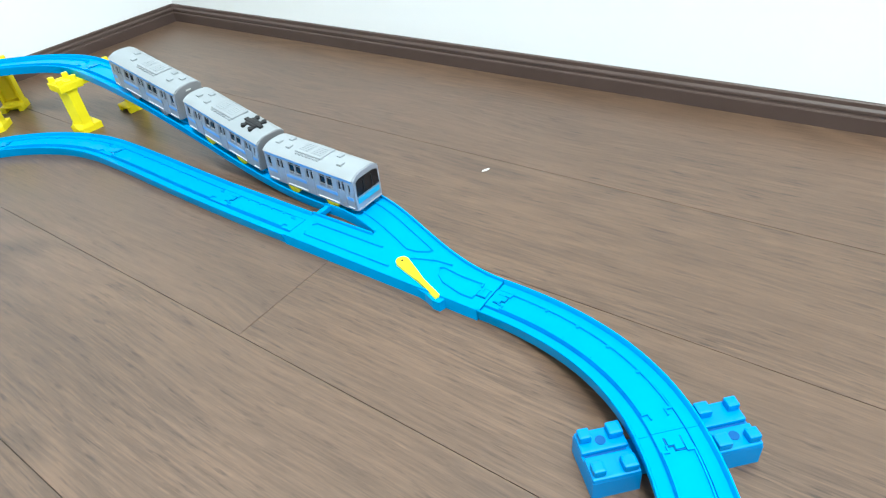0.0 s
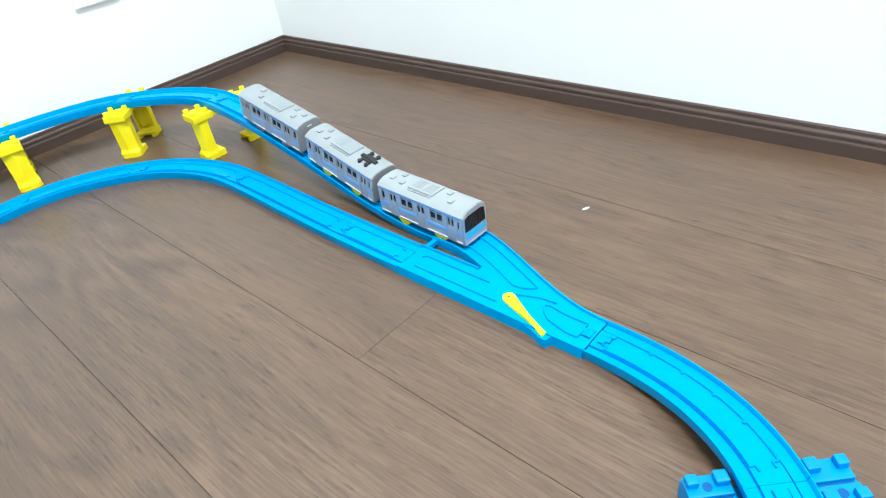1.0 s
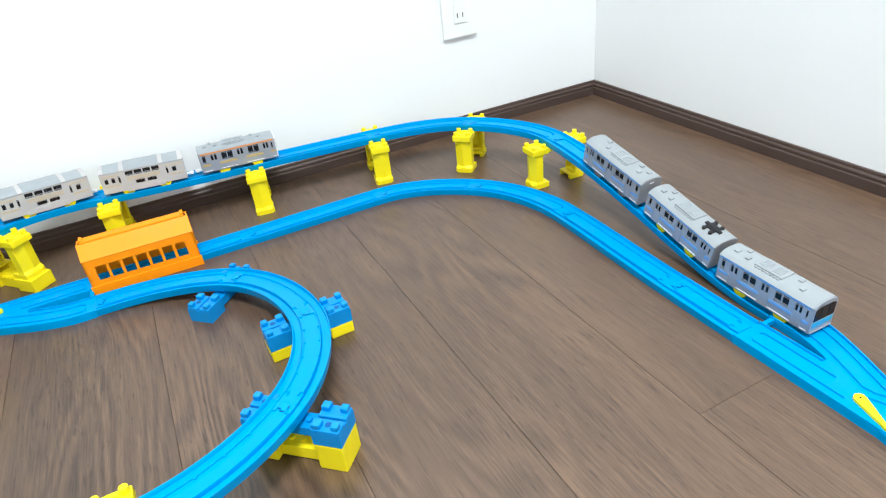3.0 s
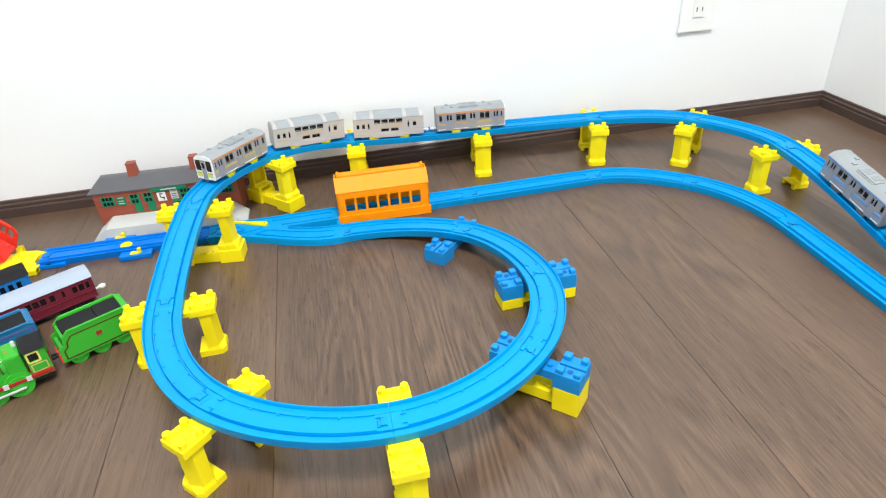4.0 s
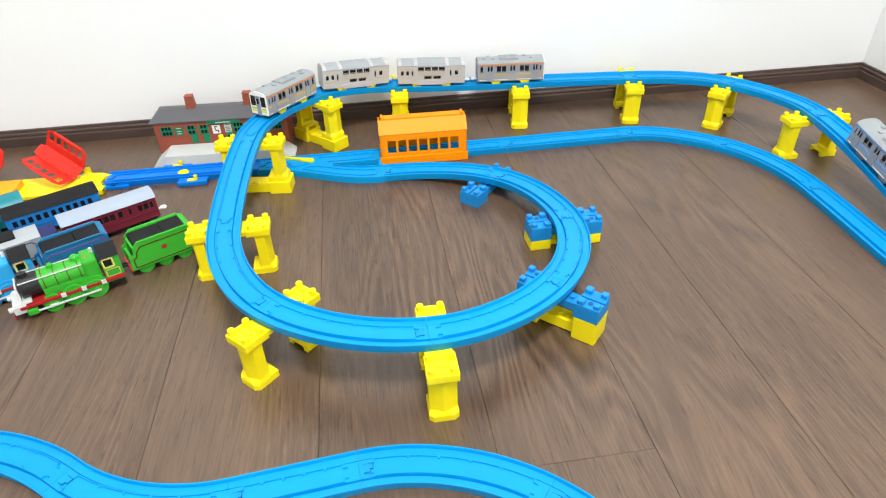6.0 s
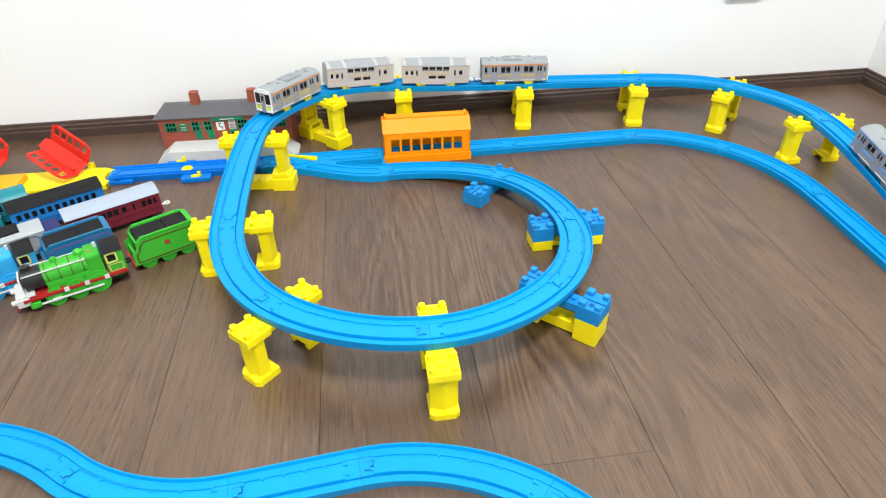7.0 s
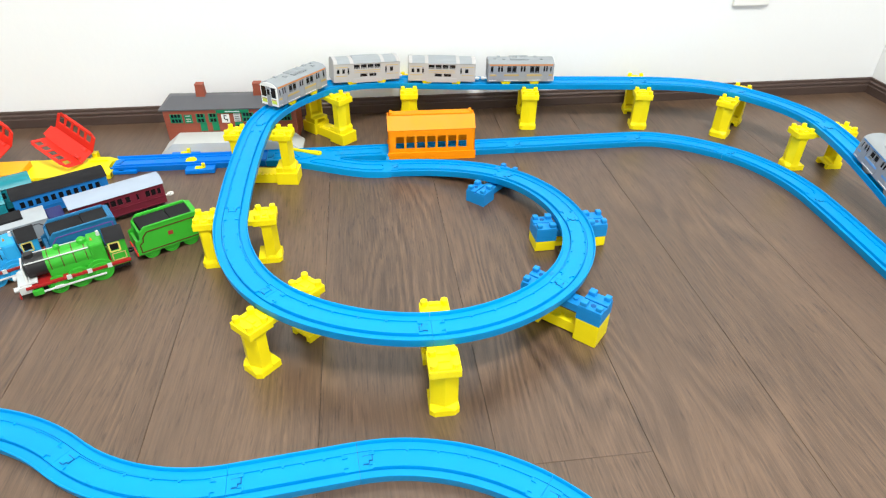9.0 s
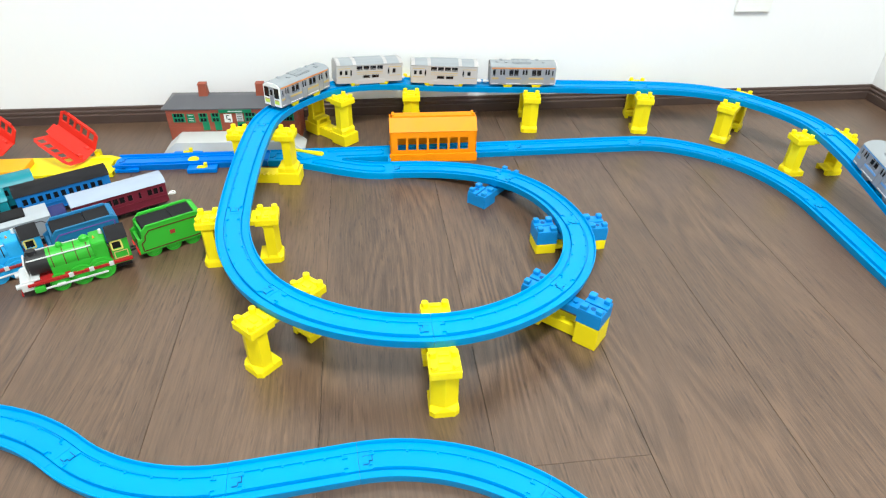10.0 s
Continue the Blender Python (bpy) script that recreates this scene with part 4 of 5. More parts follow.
def bin_wagon(m, label):
    """A red trough, open at the top and at one end, with a row of slots in each side, its low end at the origin and its length along -x."""
    top = thing("bin_wagon", label, "toy wagon", m, "tipped red wagons")
    L, W, H, T = 0.073, 0.026, 0.0245, 0.0018
    bm = fresh()
    bm_box(bm, -L, -W / 2 + T + 0.0001, 0, -0.0001, W / 2 - T - 0.0001, T)
    part("floor_plate", bm, RED, top)
    win = [(-0.068 + 0.0130 * k, -0.059 + 0.0130 * k, 0.010, 0.021) for k in range(5)]
    xs = sorted({-L, 0.0, *[v for w in win for v in w[:2]]})
    zs = [0.0, 0.010, 0.021, H]
    for sgn in (1, -1):
        bm = fresh()
        for x0, x1 in zip(xs, xs[1:]):
            for z0, z1 in zip(zs, zs[1:]):
                if not any(a < (x0 + x1) / 2 < b and c < (z0 + z1) / 2 < d for a, b, c, d in win):
                    y = sgn * (W / 2 - T / 2)
                    lean = sgn * 0.85
                    vs = [bm.verts.new((x + (0.013 if x < -L + 0.001 and z > 0.0225 else (-0.010 if x > -0.001 and z > 0.0225 else 0)), y + q * T / 2 + lean * z, z)) for z in (z0, z1) for q in (-1, 1) for x in (x0, x1)]
                    for f in ((0, 2, 3, 1), (4, 5, 7, 6), (0, 1, 5, 4), (2, 6, 7, 3), (0, 4, 6, 2), (1, 3, 7, 5)):
                        bm.faces.new([vs[i] for i in f])
        bmesh.ops.remove_doubles(bm, verts=bm.verts[:], dist=1e-5)
        seen = {}
        for f in bm.faces[:]:
            seen.setdefault(tuple(round(c, 5) for c in f.calc_center_median()), []).append(f)
        bmesh.ops.delete(bm, geom=[f for fs in seen.values() if len(fs) > 1 for f in fs], context="FACES_ONLY")
        side = part("side_wall", bm, RED, top, "slotted side wall")
        bm = fresh()
        y = sgn * (W / 2 - T / 2) + H * sgn * 0.85
        bm_box(bm, -L + 0.013, y - 0.0018, H - 0.0012, -0.010, y + 0.0018, H + 0.0010, 0.0004)
        part("rim", bm, RED, side)
    bm = fresh()
    bm_box(bm, -L - 0.006, -W / 2 + 0.004, 0.0003, -L + 0.0002, W / 2 - 0.004, T - 0.0002, 0.0003)
    part("lip", bm, RED, top)
    for sgn in (1, -1):
        bm = fresh()
        bm_cyl(bm, 0.0055, 0.004, pose(-0.012, sgn * 0.008 + 0.002, 0.0005, 90), 16)
        part("hinge", bm, RED, top)


def tipped(x, y, z):
    """A bin that leans over sideways, turned to fit the camera's view: its mouth faces the camera and its low end is at
    the siding.
    """
    ax, mouth = Vector((0.777, -0.433, -0.454)).normalized(), Vector((0.40, -0.80, 0.45))
    ay = mouth.cross(ax).normalized()
    m = Matrix((ax, ay, ax.cross(ay))).transposed().to_4x4()
    m.translation = (x, y, z)
    return m


bin_wagon(tipped(-0.498, 0.302, 0.0138), "bright red plastic bin wagon tipped up on the ramp")
bin_wagon(tipped(-0.624, 0.317, 0.0228), "bright red plastic bin wagon tipped up on the amber box")

# ---- station house ----


def station():
    top = thing("station_house", "red brick toy station house with a grey roof", "toy building", pose(-0.2755, 0.3625, 0, 0, 0, -2.5))
    hw, y0, y1, ze, zr = 0.110, 0.0, 0.066, 0.0615, 0.0755
    bm = fresh()
    bm_box(bm, -hw, y0, 0, hw, y1, ze)
    wall = part("wall", bm, BRICK, top, "red brick wall")
    for row in range(10):
        bm = fresh()
        bm_box(bm, -hw, -0.0003, 0.006 * row + 0.0003, hw, 0.0005, 0.006 * row + 0.0056)
        part("brick_course", bm, BRICK, wall)
    bm = fresh()
    e, t = 0.006, 0.010
    pts = [(-hw - e, y0 - 0.0025), (hw + e, y0 - 0.0025), (hw + e, y1 + e), (-hw - e, y1 + e)]
    tops = [(-hw + t, y1 * 0.45), (hw - t, y1 * 0.45), (hw - t, y1 * 0.55), (-hw + t, y1 * 0.55)]
    bm_prism(bm, pts, ze, ze + 0.002)
    bm_prism(bm, pts, ze + 0.0021, zr, None, tops)
    roof = part("roof", bm, SLATE, top, "grey hipped roof")
    for x in (-0.050, 0.046):
        bm = fresh()
        bm_prism(bm, [(x - 0.0078, 0.026), (x + 0.0078, 0.026), (x + 0.0078, 0.040), (x - 0.0078, 0.040)], zr - 0.006, zr + 0.0185, None,
                 [(x - 0.0062, 0.027), (x + 0.0062, 0.027), (x + 0.0062, 0.039), (x - 0.0062, 0.039)])
        bm_box(bm, x - 0.0068, 0.0265, zr + 0.0183, x + 0.0068, 0.0395, zr + 0.0200)
        part("chimney", bm, BRICK, roof, "brick chimney")

    def panel(name, x, z, w, h, mat, proud, parent, note=""):
        b = fresh()
        z = z - 0.0015 if z < 0.05 else z
        bm_box(b, x - w / 2, -0.0003 - proud, z - h / 2, x + w / 2, -0.0002, z + h / 2)
        return part(name, b, mat, parent, note)

    for x, w in ((-0.090, 0.016), (-0.0495, 0.011), (-0.029, 0.011), (0.029, 0.016), (0.056, 0.016), (0.092, 0.016)):
        f = panel("window", x, 0.0485, w + 0.004, 0.0155, SIGNGREEN, 0.0010, wall, "green framed window")
        n = 3 if w > 0.012 else 2
        for k in range(n):
            for r in (0, 1):
                px = x - w / 2 + (k + 0.5) * w / n
                panel("pane", px, 0.0447 + 0.0072 * r, w / n - 0.0014, 0.0056, DARKPANE, 0.0014, f)
    for x in (-0.0470, -0.027):
        panel("door", x, 0.0330, 0.011, 0.0150, SIGNGREEN, 0.0012, wall, "green lower door")
    board = panel("notice_board", -0.070, 0.0475, 0.0125, 0.0150, SIGNGREEN, 0.0010, wall, "green notice board")
    for k in range(3):
        panel("bar", -0.070, 0.0435 + 0.004 * k, 0.008, 0.0012, STONE, 0.0013, board)
    poster = panel("poster", -0.0085, 0.0470, 0.0130, 0.0150, WHITE, 0.0010, wall, "white poster with a dark mark")
    for dx, dz, w, h in ((0.0, 0.0035, 0.005, 0.0016), (-0.0018, 0.0012, 0.0016, 0.005), (0.0014, -0.0016, 0.005, 0.0018), (0.0028, -0.0042, 0.0016, 0.003)):
        panel("mark", -0.0085 + dx, 0.0470 + dz, w, h, BLACK, 0.0013, poster)
    notice = panel("notice", 0.0110, 0.0485, 0.0110, 0.0150, STONE, 0.0010, wall, "grey notice")
    for k in range(4):
        panel("bar", 0.0110, 0.0435 + 0.0032 * k, 0.0075, 0.0011, SLATE, 0.0013, notice)
    booth = panel("booth", 0.0130, 0.0300, 0.013, 0.0200, SIGNGREEN, 0.0040, wall, "green ticket booth")
    panel("pane", 0.0130, 0.0330, 0.008, 0.0070, DARKPANE, 0.0044, booth)
    sign = panel("sign", 0.005, 0.0585, 0.054, 0.0056, SIGNGREEN, 0.0026, wall, "long green name sign")
    panel("bar", 0.005, 0.0585, 0.024, 0.0018, STONE, 0.0030, sign)
    bm = fresh()
    lo = [(-hw - 0.002, -0.047), (hw + 0.010, -0.047), (hw + 0.010, -0.0008), (-hw - 0.002, -0.0008)]
    hi = [(-hw + 0.020, -0.045), (hw - 0.012, -0.045), (hw - 0.012, -0.0008), (-hw + 0.020, -0.0008)]
    bm_prism(bm, lo, 0, 0.004)
    bm_prism(bm, lo, 0.0041, 0.0215, None, hi)
    part("platform", bm, STONE, top, "pale grey ramped platform")


station()

# ---- parked toy engines and coaches, standing side by side ----
ANG = 30.0


def along(x, y, d=0.0, side=0.0):
    """A pose on the parked rows: d metres ahead along them, side metres to their left."""
    c, s = math.cos(radians(ANG)), math.sin(radians(ANG))
    return pose(x + c * d - s * side, y + s * d + c * side, 0, 0, 0, ANG)


def sized(m, sx, sy, sz):
    return m @ Matrix.Diagonal((sx, sy, sz, 1))



def hook(parent, x, mat=None):
    bm = fresh()
    bm_box(bm, min(x, x + 0.010), -0.0015, 0.0105, max(x, x + 0.010), 0.0015, 0.0125, 0.0004)
    ring = [(Vector((x + 0.011 + 0.0035 * math.cos(t), 0.0035 * math.sin(t), 0.0118)), Vector((math.cos(t), math.sin(t), 0)), UP) for t in [k * math.pi / 8 for k in range(17)]]
    bm_sweep(bm, ring, ((-0.0011, -0.0011), (0.0011, -0.0011), (0.0011, 0.0011), (-0.0011, 0.0011)))
    part("coupling_ring", bm, mat or WHITE, parent, "pale coupling ring")


def coach(label, m, body, roof_mat, trim, L=0.118, n=10, rounded=True, hooked=True, spread=None):
    top = thing("coach", label, "toy coach", m, "parked toy coaches")
    W, zb, ze, H = 0.034, 0.010, 0.0405, 0.0480
    win = [(-L / 2 + 0.007 + (L - 0.014) * k / n, -L / 2 + 0.007 + (L - 0.014) * (k + 0.60) / n, 0.0255, 0.0350) for k in range(n)]
    if spread:
        win = [(-L / 2 + a * L, -L / 2 + b * L, 0.0255, 0.0350) for a, b in spread]
    xs = sorted({-L / 2, L / 2, *[v for w in win for v in w[:2]]})
    zs = [zb, 0.0255, 0.0350, ze]
    bm, panes = fresh(), fresh()
    for sgn in (1, -1):
        bm_wall(bm, panes, xs, zs, lambda x, z: any(a < x < b and c < z < d for a, b, c, d in win), lambda x, z, d, s=sgn: Vector((x, s * (W / 2 - d), z)), 0.0016)
    bmesh.ops.remove_doubles(bm, verts=bm.verts[:], dist=1e-5)
    for sgn in (1, -1):
        bm_box(bm, sgn * (L / 2 - 0.0012) - 0.0012, -W / 2 + 0.0004, zb, sgn * (L / 2 - 0.0012) + 0.0012, W / 2 - 0.0004, ze)
    shell = part("body", bm, body, top)
    set_panes(panes, shell, "dark window pane")
    bm = fresh()
    for sgn in (1, -1):
        bm_box(bm, -L / 2, sgn * (W / 2 + 0.0002) - 0.0005, 0.0200, L / 2, sgn * (W / 2 + 0.0002) + 0.0005, 0.0212)
        bm_box(bm, -L / 2, sgn * (W / 2 + 0.0002) - 0.0005, zb, L / 2, sgn * (W / 2 + 0.0002) + 0.0005, zb + 0.0014)
    part("moulding", bm, trim, shell)
    bm = fresh()
    if rounded:
        prof = roof_arc(W + 0.003, ze, H, 12)
    else:
        prof = [(-W / 2 - 0.0012, ze), (-W / 2 - 0.0008, ze + 0.0035), (-W / 2 + 0.0050, H - 0.0012), (W / 2 - 0.0050, H - 0.0012), (W / 2 + 0.0008, ze + 0.0035), (W / 2 + 0.0012, ze)]
    bm_sweep(bm, [(Vector((q, 0, 0)), Vector((0, 1, 0)), UP) for q in (-L / 2 - 0.001, L / 2 + 0.001)], prof)
    part("roof", bm, roof_mat, top, "", 35)
    bm = fresh()
    bm_box(bm, -L / 2 + 0.003, -0.0125, 0.0055, L / 2 - 0.003, 0.0125, zb - 0.0001)
    part("underframe", bm, BLACK, top, "black underframe")
    wheelset(top, (-L * 0.32, -L * 0.20, L * 0.20, L * 0.32), 0.0070, 0.0110, BLACK, "black wheel")
    if hooked:
        hook(top, L / 2 - 0.001)
    return top


def lining(parent, pts, y, mat, w=0.0007):
    """A painted line over points (x, z) on a side."""
    bm = fresh()
    for (xa, za), (xb, zb) in zip(pts, pts[1:] + pts[:1]):
        d = Vector((xb - xa, 0, zb - za))
        n = Vector((-d.z, 0, d.x)).normalized() * w
        q = [Vector((xa, y, za)), Vector((xb, y, zb))]
        out = Vector((0, 0.0003 if y > 0 else -0.0003, 0))
        vs = [bm.verts.new(v) for v in (q[0] - n, q[1] - n, q[1] + n, q[0] + n)]
        ws = [bm.verts.new(v.co + out) for v in vs]
        bm.faces.new(vs[::-1])
        bm.faces.new(ws)
        for k in range(4):
            bm.faces.new((vs[k], vs[(k + 1) % 4], ws[(k + 1) % 4], ws[k]))
    part("lining", bm, mat, parent, "thin painted lining")


def tender(label, m, body, load, line_mat, wheel_mat, L=0.070, crest=None):
    """A coal tender: a flared tub with a dark load; its low, stepped end towards -x."""
    top = thing("tender", label, "toy tender", m, "parked toy tenders")
    W, zb, zt = 0.036, 0.010, 0.0430
    prof = [(-L / 2, zb), (L / 2, zb), (L / 2, zt), (L / 2 - 0.006, zt + 0.0022), (-L / 2 + 0.012, zt + 0.0022), (-L / 2 + 0.006, zt - 0.004), (-L / 2 + 0.005, zt - 0.013), (-L / 2, zt - 0.016)]
    bm = fresh()
    for sgn in (1, -1):
        y0, y1 = sgn * W / 2, sgn * (W / 2 - 0.0028)
        a = [bm.verts.new((x, y0, z)) for x, z in prof]
        b = [bm.verts.new((x, y1, z)) for x, z in prof]
        bm.faces.new(a)
        bm.faces.new(b[::-1])
        for k in range(len(a)):
            bm.faces.new((a[k], a[(k + 1) % len(a)], b[(k + 1) % len(a)], b[k]))
    bm_box(bm, L / 2 - 0.003, -W / 2 + 0.0027, zb, L / 2, W / 2 - 0.0027, zt)
    bm_box(bm, L / 2 - 0.0062, -W / 2 + 0.0026, zt - 0.003, L / 2 - 0.0025, W / 2 - 0.0026, zt + 0.0022, 0.0006)
    bm_box(bm, -L / 2 + 0.0015, -W / 2 + 0.0027, zb, -L / 2 + 0.0045, W / 2 - 0.0027, zt - 0.018)
    bm_box(bm, -L / 2 + 0.0062, -W / 2 + 0.0027, zb, -L / 2 + 0.0085, W / 2 - 0.0027, zt - 0.0045)
    for sgn in (1, -1):
        bm_box(bm, -L / 2 + 0.012, sgn * (W / 2 - 0.0008) - 0.0014, zt + 0.0010, L / 2 - 0.006, sgn * (W / 2 - 0.0008) + 0.0014, zt + 0.0032, 0.0006)
    tub = part("tub", bm, body, top)
    bm = fresh()
    bm_box(bm, -L / 2 + 0.009, -W / 2 + 0.0028, zt - 0.010, 0.006, W / 2 - 0.0028, zt + 0.0004, 0.001)
    bm_box(bm, 0.0063, -W / 2 + 0.0028, zt - 0.010, L / 2 - 0.0062, W / 2 - 0.0028, zt + 0.0010, 0.001)
    part("load", bm, load, top, "matt black load")
    frame_pts = [(-L / 2 + 0.004, zb + 0.003), (L / 2 - 0.004, zb + 0.003), (L / 2 - 0.004, zt - 0.004), (-L / 2 + 0.014, zt - 0.004), (-L / 2 + 0.009, zt - 0.010), (-L / 2 + 0.008, zt - 0.016), (-L / 2 + 0.004, zt - 0.019)]
    for sgn in (1, -1):
        lining(tub, frame_pts, sgn * W / 2, line_mat)
        if crest:
            bm = fresh()
            bm_box(bm, -0.001, min(sgn * W / 2, sgn * (W / 2 + 0.0003)), 0.0255, 0.0045, max(sgn * W / 2, sgn * (W / 2 + 0.0003)), 0.0310, 0)
            part("emblem", bm, crest, tub, "small red emblem")
    bm = fresh()
    bm_box(bm, -L / 2 + 0.002, -0.0125, 0.0055, L / 2 - 0.002, 0.0125, zb - 0.0001)
    part("underframe", bm, BLACK, top, "black underframe")
    bm = fresh()
    bm_box(bm, -L / 2 - 0.0016, -W / 2 + 0.001, 0.0085, -L / 2 - 0.0001, W / 2 - 0.001, 0.0128, 0.0004)
    part("buffer_beam", bm, RED, top, "red buffer beam")
    wheelset(top, (-L * 0.30, 0.0, L * 0.30), 0.0085, 0.0125, wheel_mat)
    hook(top, -L / 2 - 0.016, BLACK)
    return top


def engine(label, m, body, wheel_mat, plate, band, cab_roof, L=0.104):
    """A toy steam engine, its smokebox towards -x."""
    top = thing("steam_engine", label, "toy engine", m, "parked toy engines")
    x0, x1 = -L / 2, L / 2
    bm = fresh()
    bm_box(bm, x0 + 0.006, -0.0196, 0.0158, x1, 0.0196, 0.0192, 0.0006)
    part("running_plate", bm, plate, top, "running plate")
    bm = fresh()
    bm_box(bm, x0, -0.0180, 0.0110, x0 + 0.012, 0.0180, 0.0205, 0.0010)
    bm_box(bm, x0 + 0.002, -0.0165, 0.0203, x0 + 0.018, 0.0165, 0.0225, 0.0006)
    front = part("front_footplate", bm, IVORY, top, "pale front footplate")
    bm = fresh()
    bm_box(bm, x0 - 0.0016, -0.0180, 0.0060, x0 - 0.0001, 0.0180, 0.0105, 0.0005)
    part("buffer_beam", bm, plate, top, "buffer beam")
    for y in (-0.012, 0.012):
        bm = fresh()
        bm_cyl(bm, 0.0030, 0.0040, pose(x0, y, 0.0160, 0, -90), 14)
        part("buffer", bm, IVORY, top, "pale buffer", 35)
        bm = fresh()
        bm_box(bm, x0 - 0.0006, y * 0.55 - 0.0016, 0.0125, x0 + 0.0002, y * 0.55 + 0.0016, 0.0165)
        part("lamp_iron", bm, BLACK, top, "small black detail")
    bm = fresh()
    bm_cyl(bm, 0.0128, 0.018, pose(x0 + 0.012, 0, 0.0335, 0, 90), 28)
    part("smokebox", bm, BLACK, top, "black smokebox", 35)
    bm = fresh()
    bm_prism(bm, [(-0.0165, 0.0), (0.0165, 0.0), (0.0140, 0.006), (0.0110, 0.0180), (-0.0110, 0.0180), (-0.0140, 0.006)], 0, 0.0016, Matrix.Translation((x0 + 0.0085, 0, 0.0225)) @ Matrix(((0, 0, 1, 0), (1, 0, 0, 0), (0, 1, 0, 0), (0, 0, 0, 1))))
    part("smoke_deflector", bm, IVORY, top, "pale front plate")
    bm = fresh()
    bm_cyl(bm, 0.0132, 0.048, pose(x0 + 0.030, 0, 0.0335, 0, 90), 32)
    bm_box(bm, x0 + 0.030, -0.0125, 0.0190, x0 + 0.078, 0.0125, 0.0300, 0.0008)
    boiler = part("boiler", bm, body, top, "", 35)
    for q in (0.033, 0.044, 0.055, 0.066):
        bm = fresh()
        bm_cyl(bm, 0.0134, 0.0009, pose(x0 + q, 0, 0.0335, 0, 90), 32)
        part("boiler_band", bm, band, boiler, "thin dark red band", 35)
    bm = fresh()
    for y in (-0.0128, 0.0128):
        bm_cyl(bm, 0.0008, 0.064, pose(x0 + 0.012, y * 0.82, 0.0430, 0, 90), 8)
    part("handrail", bm, IVORY, boiler, "white handrail")
    for q, r, h in ((0.043, 0.0034, 0.0040), (0.066, 0.0050, 0.0045)):
        bm = fresh()
        bm_cyl(bm, r, h, pose(x0 + q, 0, 0.0455), 18, r * 0.92)
        bm_cyl(bm, r * 0.92, 0.0018, pose(x0 + q, 0, 0.0455 + h), 18, r * 0.55)
        part("dome", bm, body, boiler, "", 40)
    bm = fresh()
    bm_cyl(bm, 0.0050, 0.0055, pose(x0 + 0.018, 0, 0.0445), 18, 0.0044)
    part("chimney", bm, BLACK, top, "black chimney", 40)
    bm = fresh()
    bm_cyl(bm, 0.0016, 0.0040, pose(x0 + 0.0745, -0.003, 0.0462), 8, 0.0004)
    part("safety_valve", bm, plastic("brass_plastic", (0.55, 0.25, 0.04), 0.4), boiler, "brass coloured valve")
    bm = fresh()
    bm_box(bm, x0 + 0.070, -0.0148, 0.0195, x0 + 0.0845, 0.0148, 0.0470, 0.0030)
    part("firebox", bm, body, top)
    bm = fresh()
    bm_cyl(bm, 0.0020, 0.0060, pose(x0 + 0.0820, 0.004, 0.0462), 10, 0.0016)
    part("whistle", bm, IVORY, top, "white whistle")
    # cab: side sheets with a window, and a curved roof
    for sgn in (1, -1):
        y = sgn * 0.0160
        bm, panes = fresh(), fresh()
        bm_wall(bm, panes, [x0 + 0.0866, x0 + 0.0886, x0 + 0.0968, x1], [0.0130, 0.0330, 0.0425, 0.0455],
                lambda x, z: x0 + 0.0886 < x < x0 + 0.0968 and 0.0330 < z < 0.0425, lambda x, z, d, s=sgn, q=y: Vector((x, q - s * d, z)), 0.0016)
        sheet = part("cab_side", bm, body, top)
        part("cab_window", panes, DARKPANE, sheet, "dark cab window")
        lining(sheet, [(x0 + 0.0880, 0.0322), (x0 + 0.0975, 0.0322), (x0 + 0.0975, 0.0432), (x0 + 0.0880, 0.0432)], y + sgn * 0.0002, plastic("cream_lining", (0.70, 0.62, 0.16), 0.4), 0.0008)
        lining(sheet, [(x0 + 0.0885, 0.0205), (x1 - 0.003, 0.0205), (x1 - 0.003, 0.0292), (x0 + 0.0885, 0.0292)], y + sgn * 0.0002, STRIPEGOLD, 0.0005)
    bm = fresh()
    bm_box(bm, x0 + 0.0866, -0.0158, 0.0130, x0 + 0.0882, 0.0158, 0.0455)
    bm_box(bm, x1 - 0.004, -0.0158, 0.0130, x1 - 0.0024, 0.0158, 0.0300)
    part("cab_front", bm, body, top)
    bm = fresh()
    bm_sweep(bm, [(Vector((q, 0, 0)), Vector((0, 1, 0)), UP) for q in (x0 + 0.0858, x1 + 0.0008)], roof_arc(0.0345, 0.0452, 0.0512))
    part("cab_roof", bm, cab_roof, top, "black curved cab roof", 35)
    # splashers, wheels, rods
    for q, r in ((0.034, 0.0085), (0.054, 0.0100), (0.074, 0.0115)):
        for sgn in (1, -1):
            bm = fresh()
            bm_cyl(bm, r + 0.0012, 0.0035, pose(x0 + q, sgn * 0.0130, r + 0.0030, 90 if sgn < 0 else -90), 26)
            part("splasher", bm, body, top, "", 35)
        wheelset(top, (x0 + q,), r, 0.0150, wheel_mat, "", 0.0030)
    for sgn in (1, -1):
        bm = fresh()
        bm_box(bm, x0 + 0.020, sgn * 0.0206 - 0.0008, 0.0092, x0 + 0.078, sgn * 0.0206 + 0.0008, 0.0112, 0.0004)
        bm_box(bm, x0 + 0.030, sgn * 0.0200 - 0.0012, 0.0086, x0 + 0.038, sgn * 0.0200 + 0.0012, 0.0118, 0.0004)
        part("side_rod", bm, IVORY, top, "pale side rod")
        bm = fresh()
        bm_box(bm, x0 + 0.010, sgn * 0.0172 - 0.003, 0.0062, x0 + 0.020, sgn * 0.0172 + 0.003, 0.0140, 0.0016)
        part("cylinder", bm, body, top)
